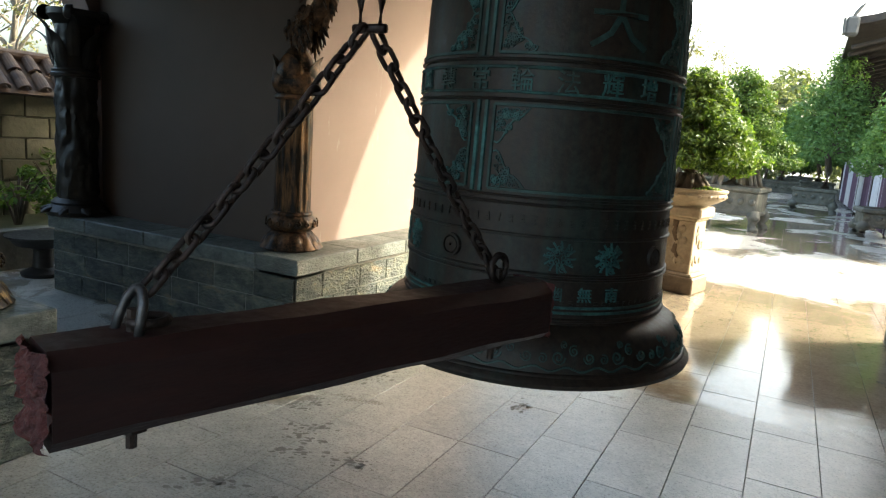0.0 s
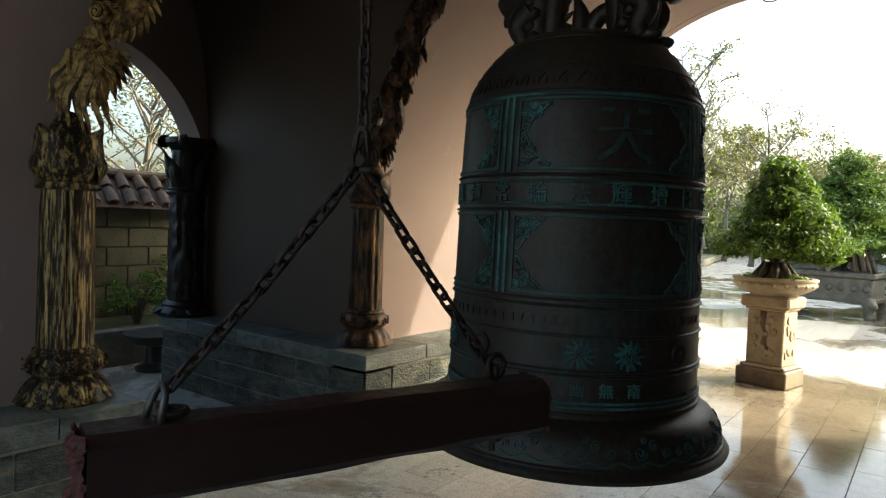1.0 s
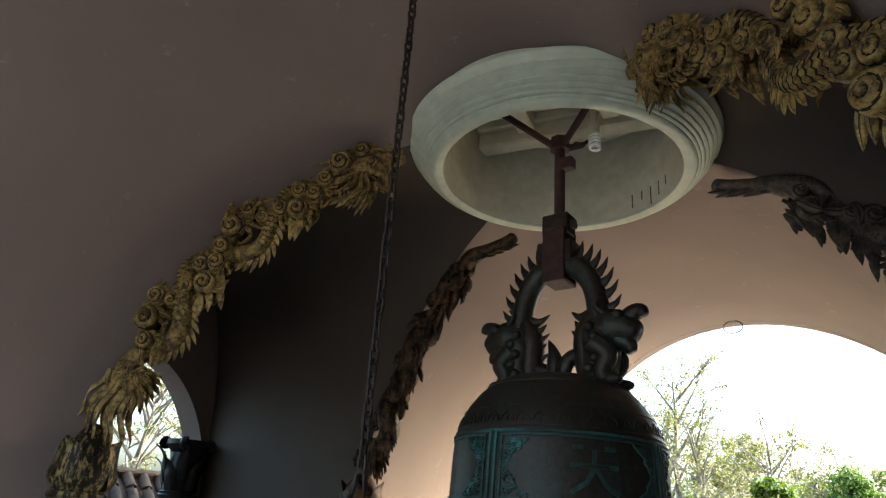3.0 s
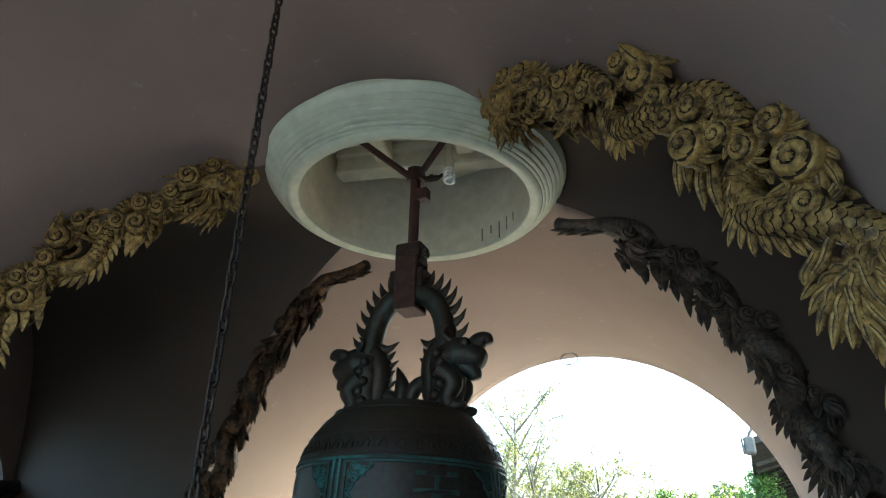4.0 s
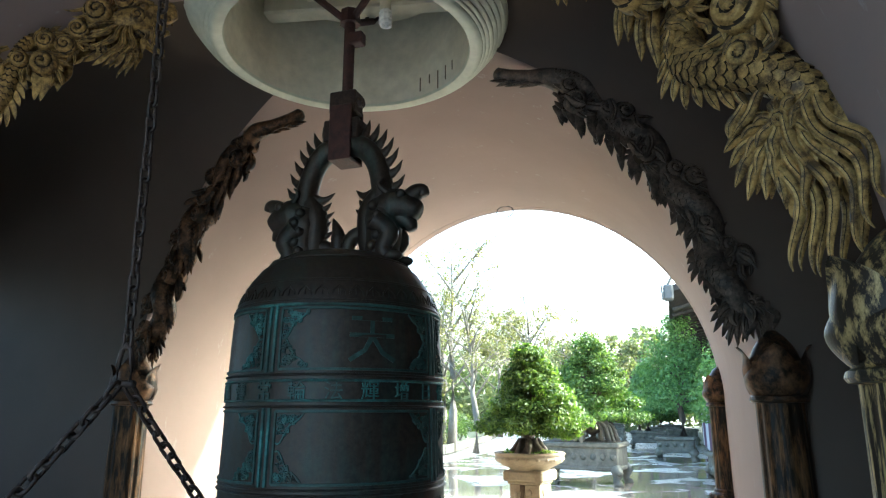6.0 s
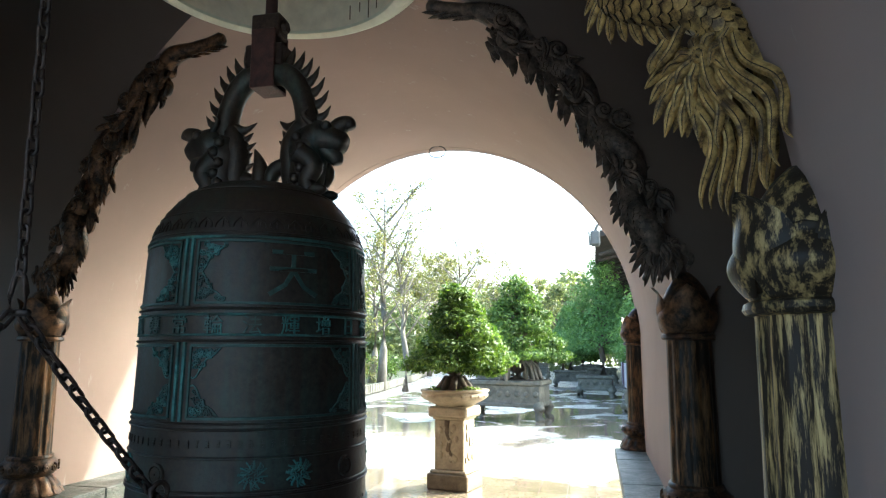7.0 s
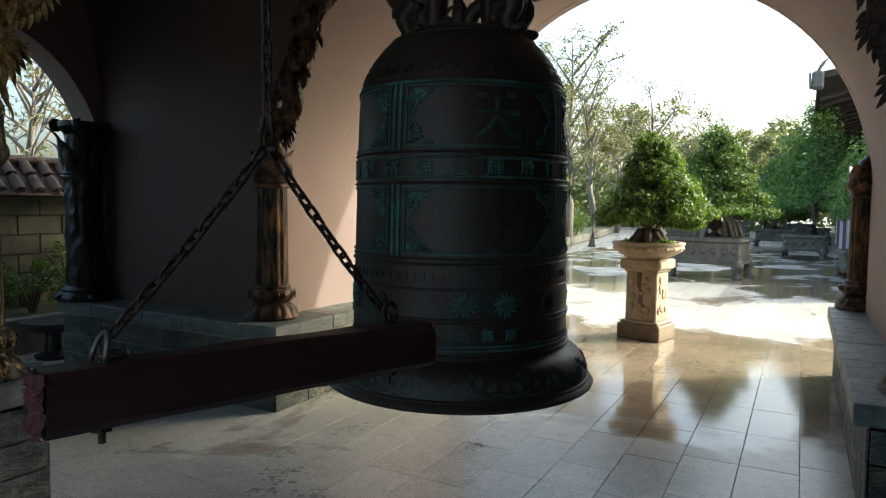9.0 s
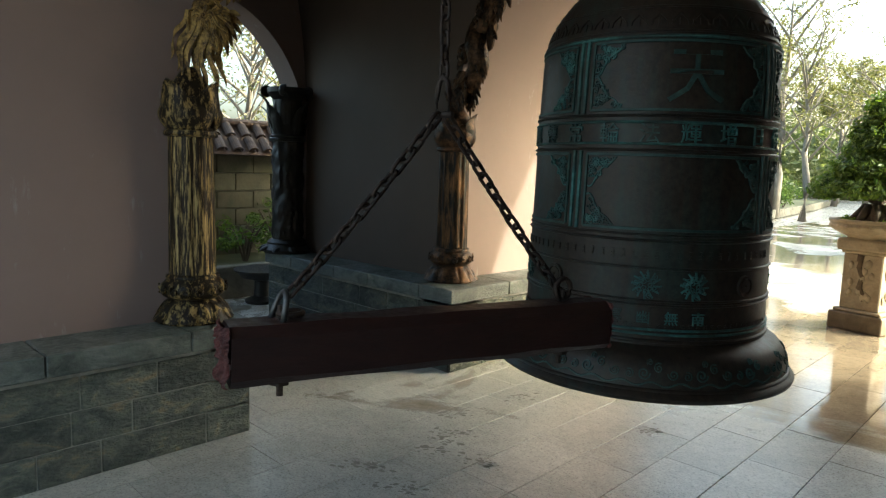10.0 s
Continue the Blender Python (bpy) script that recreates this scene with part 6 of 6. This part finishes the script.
for k in range(44):
    y = -3.0 + 0.20 * k
    for r in range(2):
        if tile_me is None:
            bm = bmesh.new()
            def tf(u, v):
                a = math.pi * u
                return Vector((0.20 * v, 0.062 * math.cos(a) * (1 + 0.08 * v), 0.055 * math.sin(a) * (1 + 0.08 * v)))
            def ti(u, v):
                a = math.pi * u
                return Vector((0.20 * v, 0.048 * math.cos(a), 0.042 * math.sin(a)))
            add_grid(bm, tf, 8, 1)
            add_grid(bm, ti, 8, 1)
            for u in range(8):
                vs = [bm.verts.new(f(w / 8, 1)) for f, w in ((tf, u), (tf, u + 1), (ti, u + 1), (ti, u))]
                bm.faces.new(vs)
            tile_me = bpy.data.meshes.new("roof_tile")
            bm.to_mesh(tile_me)
            bm.free()
            tile_me.materials.append(M_TILE)
        o = new("roof_tile", tile_me)
        o.parent = gw
        o.matrix_basis = pose(0.03 + 0.17 * r, y, 1.855 - 0.17 * r, 0, 45, rg.uniform(-2, 2))
b = bmesh.new()
add_box(b, (-6.0, -3.5, -0.03), (-5.0, 9, 0.30))
structure("ground_bed", b, M_EARTH, "raised strip of planting along the garden wall", "ground")
structure("kerb", box_bm((-5.02, -3.5, -0.03), (-4.88, 9, 0.34), 0.01), M_GREYSTONE, "pale stone kerb of the planting strip", "kerb")
for k in range(9):
    shrub(pose(-5.5 + 0.2 * math.sin(k * 2.2), -1.2 + 0.62 * k, 0.29), 0.34, 0.42 + 0.12 * (k % 3), 34, 0.035, M_LEAF_PALE if k % 3 == 0 else M_LEAF, "leafy shrub at the foot of the garden wall", 400 + k)
tree(pose(-9.2, 4.4, 0), 6.6, 2.4, 10, 0.05, M_LEAF_PALE, M_BARK_PALE, "almost bare tree behind the garden wall", 81, 14)
tree(pose(-10.4, 7.5, 0), 6.2, 2.4, 12, 0.08, M_LEAF_PALE, M_BARK_PALE, "sparse green tree behind the garden wall", 82, 11)
tree(pose(-8.6, 3.0, 0), 4.6, 1.9, 9, 0.04, M_LEAF_PALE, M_BARK_PALE, "bare twiggy tree behind the garden wall", 83, 20)
dk = thing("tray_pot", "black shallow tray pot beside the garden arch", "plant pot", pose(-4.55, 1.0, 0))
soft(part("stand", lathe_bm([(0, 0), (0.16, 0), (0.17, 0.03), (0.08, 0.07), (0.07, 0.22), (0.14, 0.26), (0, 0.26)], 20), M_DARKCARVE, dk))
soft(part("tray", lathe_bm([(0, 0.26), (0.2, 0.262), (0.26, 0.33), (0.275, 0.33), (0.275, 0.345), (0.24, 0.345), (0, 0.32)], 28), M_DARKCARVE, dk))

# ---- plinths: slate courses under slate slabs ----
def plinth(name, x_in, x_out, runs, ph):
    """runs: boxes (x0, y0, x1, y1) in plan that make up one plinth."""
    core = bmesh.new()
    for x0, y0, x1, y1 in runs:
        add_box(core, (x0, y0, 0), (x1, y1, ph - 0.10))
    return structure(name, core, M_GROUT, "stone plinth faced with grey-green slate blocks", "plinth")


PIECES = {}


def piece(name, dims, material, parent, m, jitter=0.0):
    """A chamfered block; alike blocks share one mesh."""
    key = (name, tuple(round(d, 3) for d in dims), material.name)
    if key not in PIECES:
        bm = box_bm((-key[1][0] / 2, -key[1][1] / 2, -key[1][2] / 2), (key[1][0] / 2, key[1][1] / 2, key[1][2] / 2), 0.0015 if name == "floor_tile" else min(0.006, min(key[1]) * 0.2))
        me = bpy.data.meshes.new(name)
        bm.to_mesh(me)
        bm.free()
        me.materials.append(material)
        PIECES[key] = me
    ob = new(name, PIECES[key])
    ob.parent = parent
    ob.matrix_basis = m
    return ob


def face_blocks(parent, a, b, z0, z1, rows, rg, length=0.42):
    """Clads the upright face from plan point a to b; the outside lies on the right-hand side of a->b."""
    a, b = Vector((*a, 0)), Vector((*b, 0))
    d = b - a
    ln = d.length
    d.normalize()
    nrm = Vector((d.y, -d.x, 0))
    rz = math.degrees(math.atan2(d.y, d.x))
    hz = (z1 - z0) / rows
    for r in range(rows):
        s = 0.0
        first = True
        while s < ln - 0.02:
            w = length * rg.choice((0.6, 0.8, 1.0, 1.2))
            if first and r % 2:
                w *= 0.5
            first = False
            w = round(min(w, ln - s) * 50) / 50 or 0.02
            if ln - s - w < 0.12:
                w = ln - s
            c = a + d * (s + w / 2) + nrm * (0.004 + 0.006 * rg.random()) + Vector((0, 0, z0 + hz * (r + 0.5)))
            piece("slate_block", (w - 0.004, 0.03, hz - 0.004), M_SLATE, parent, Matrix.Translation(c) @ pose(0, 0, 0, rg.uniform(-0.4, 0.4), 0, rz))
            s += w


def caps(parent, x0, y0, x1, y1, along, rg, ph, length=0.55):
    """Lays slabs over a rectangle, one after another along x or y."""
    lo, hi = (x0, x1) if along == "x" else (y0, y1)
    s = lo
    while s < hi - 0.02:
        w = min(length * rg.choice((0.8, 1.0, 1.15)), hi - s)
        if hi - s - w < 0.2:
            w = hi - s
        dims = (w - 0.005, y1 - y0, 0.10) if along == "x" else (x1 - x0, w - 0.005, 0.10)
        c = (s + w / 2, (y0 + y1) / 2) if along == "x" else ((x0 + x1) / 2, s + w / 2)
        piece("slate_slab", dims, M_SLATE_CAP, parent, pose(c[0], c[1], ph - 0.05 + rg.uniform(-0.001, 0.001)))
        s += w


for name, sx, yw, ye in (("plinth_north_east", 1, YF, FRONT), ("plinth_north_west", -1, YF, FRONT), ("plinth_south_east", 1, YNE, BACK), ("plinth_south_west", -1, YN, BACK)):
    rg = random.Random(hash(sx) + int(yw * 10))
    sy = 1 if yw > 0 else -1
    ph = 0.735 if sx > 0 and sy < 0 else PH     # the near east plinth is a step higher
    lip_y = LIP if sy > 0 else 0.24
    lip_x, e = (0.265, 0.07) if sx * sy > 0 and sx > 0 else (LIP, 0.05)   # how far the slabs reach, and their overhang
    xi, xo = sx * (R - lip_x + e), sx * R
    yi = yw - sy * (lip_y - e)
    xa, xb = sorted((xi, xo))
    ya, yb = sorted((yi, ye))
    xs, xe = sorted((sx * R, sx * (SIDE + 0.2)))
    yc, yd = sorted((yi, yw))
    ci, cy = xi - sx * 0.003, yi - sy * 0.003     # the core lies behind the blocks
    kx, ky = sorted((ci, xo + sx * 0.02)), sorted((cy, ye))
    qx, qy = sorted((ci, sx * (SIDE + 0.19))), sorted((cy, yw + sy * 0.02))
    p = plinth(name, xi, xo, [(kx[0], ky[0], kx[1], ky[1]), (qx[0], qy[0], qx[1], qy[1])], ph)
    # long face towards the passage
    if sx > 0:
        face_blocks(p, (xi + 0.012, yb), (xi + 0.012, ya), 0.0, ph - 0.125, 3, rg)
    else:
        face_blocks(p, (xi - 0.012, ya), (xi - 0.012, yb), 0.0, ph - 0.125, 3, rg)
    # face towards the cross passage
    x_lo, x_hi = sorted((xi, sx * (SIDE + 0.2)))
    if sy > 0:
        face_blocks(p, (x_lo, yi + 0.012), (x_hi, yi + 0.012), 0.0, ph - 0.125, 3, rg)
    else:
        face_blocks(p, (x_hi, yi - 0.012), (x_lo, yi - 0.012), 0.0, ph - 0.125, 3, rg)
    caps(p, min(sx * (R - lip_x), sx * (R + 0.01)), min(yi - sy * e, ye), max(sx * (R - lip_x), sx * (R + 0.01)), max(yi - sy * e, ye), "y", rg, ph)
    caps(p, xs + 0.012 if sx > 0 else xs, min(yi - sy * e, yw + sy * 0.01), xe if sx > 0 else xe - 0.012, max(yi - sy * e, yw + sy * 0.01), "x", rg, ph)

# ---- floor tiles ----
floor_bm = bmesh.new()
add_box(floor_bm, (-SIDE - 1.2, BACK - 0.3, -0.05), (SIDE + 1.2, 24, -0.014))
floor_ob = structure("floor", floor_bm, M_GROUT, "granite slab floor, washed and wet towards the court", "floor")
rg = random.Random(11)
TX, TY = 0.30, 0.60
far = bmesh.new()
for i in range(-17, 17):
    x = TX * i
    shift = TY * rg.choice((0.0, 0.25, 0.5, 0.75))
    for j in range(-1, int((24 - BACK) / TY)):
        y = BACK + TY * j + shift
        inside = -3.0 < y < 9.4 and -1.8 < x + TX / 2 < 1.8
        z = rg.uniform(-0.0008, 0.0008)
        if inside:
            piece("floor_tile", (TX - 0.003, TY - 0.003, 0.03), M_FLOOR, floor_ob, pose(x + TX / 2, y + TY / 2, z - 0.015))
        else:
            add_box(far, (x + 0.0015, y + 0.0015, -0.03), (x + TX - 0.0015, y + TY - 0.0015, z))
ft = part("floor_tiles", far, M_FLOOR, floor_ob, "washed granite slabs of the court")
ft["kind"] = "stuff"

# muddy shoe prints and scuffs on the dry slabs
rg = random.Random(29)
for x, y, rz in ((-0.83, -0.18, 30), (-0.93, 0.06, 40), (-0.58, -0.10, 15), (-0.93, -0.56, 20), (-1.11, 0.26, 60), (-0.65, -0.57, 35), (-1.04, 0.76, 70), (-0.21, 0.91, 80), (-0.90, -0.06, 10)):
    bm = bmesh.new()
    for k in range(26):
        u, v = rg.gauss(0, 0.06), rg.gauss(0, 0.03)
        s_ = rg.uniform(0.006, 0.02)
        n = 6
        vs = [bm.verts.new((u + s_ * math.cos(2 * math.pi * i / n) * rg.uniform(0.6, 1.4), v + s_ * 0.6 * math.sin(2 * math.pi * i / n) * rg.uniform(0.6, 1.4), 0.0016)) for i in range(n)]
        bm.faces.new(vs)
    o = part("mud_print", bm, M_MUD, floor_ob, "dried muddy shoe print")
    o["kind"] = "stuff"
    o.matrix_basis = pose(x, y, 0, 0, 0, rz)
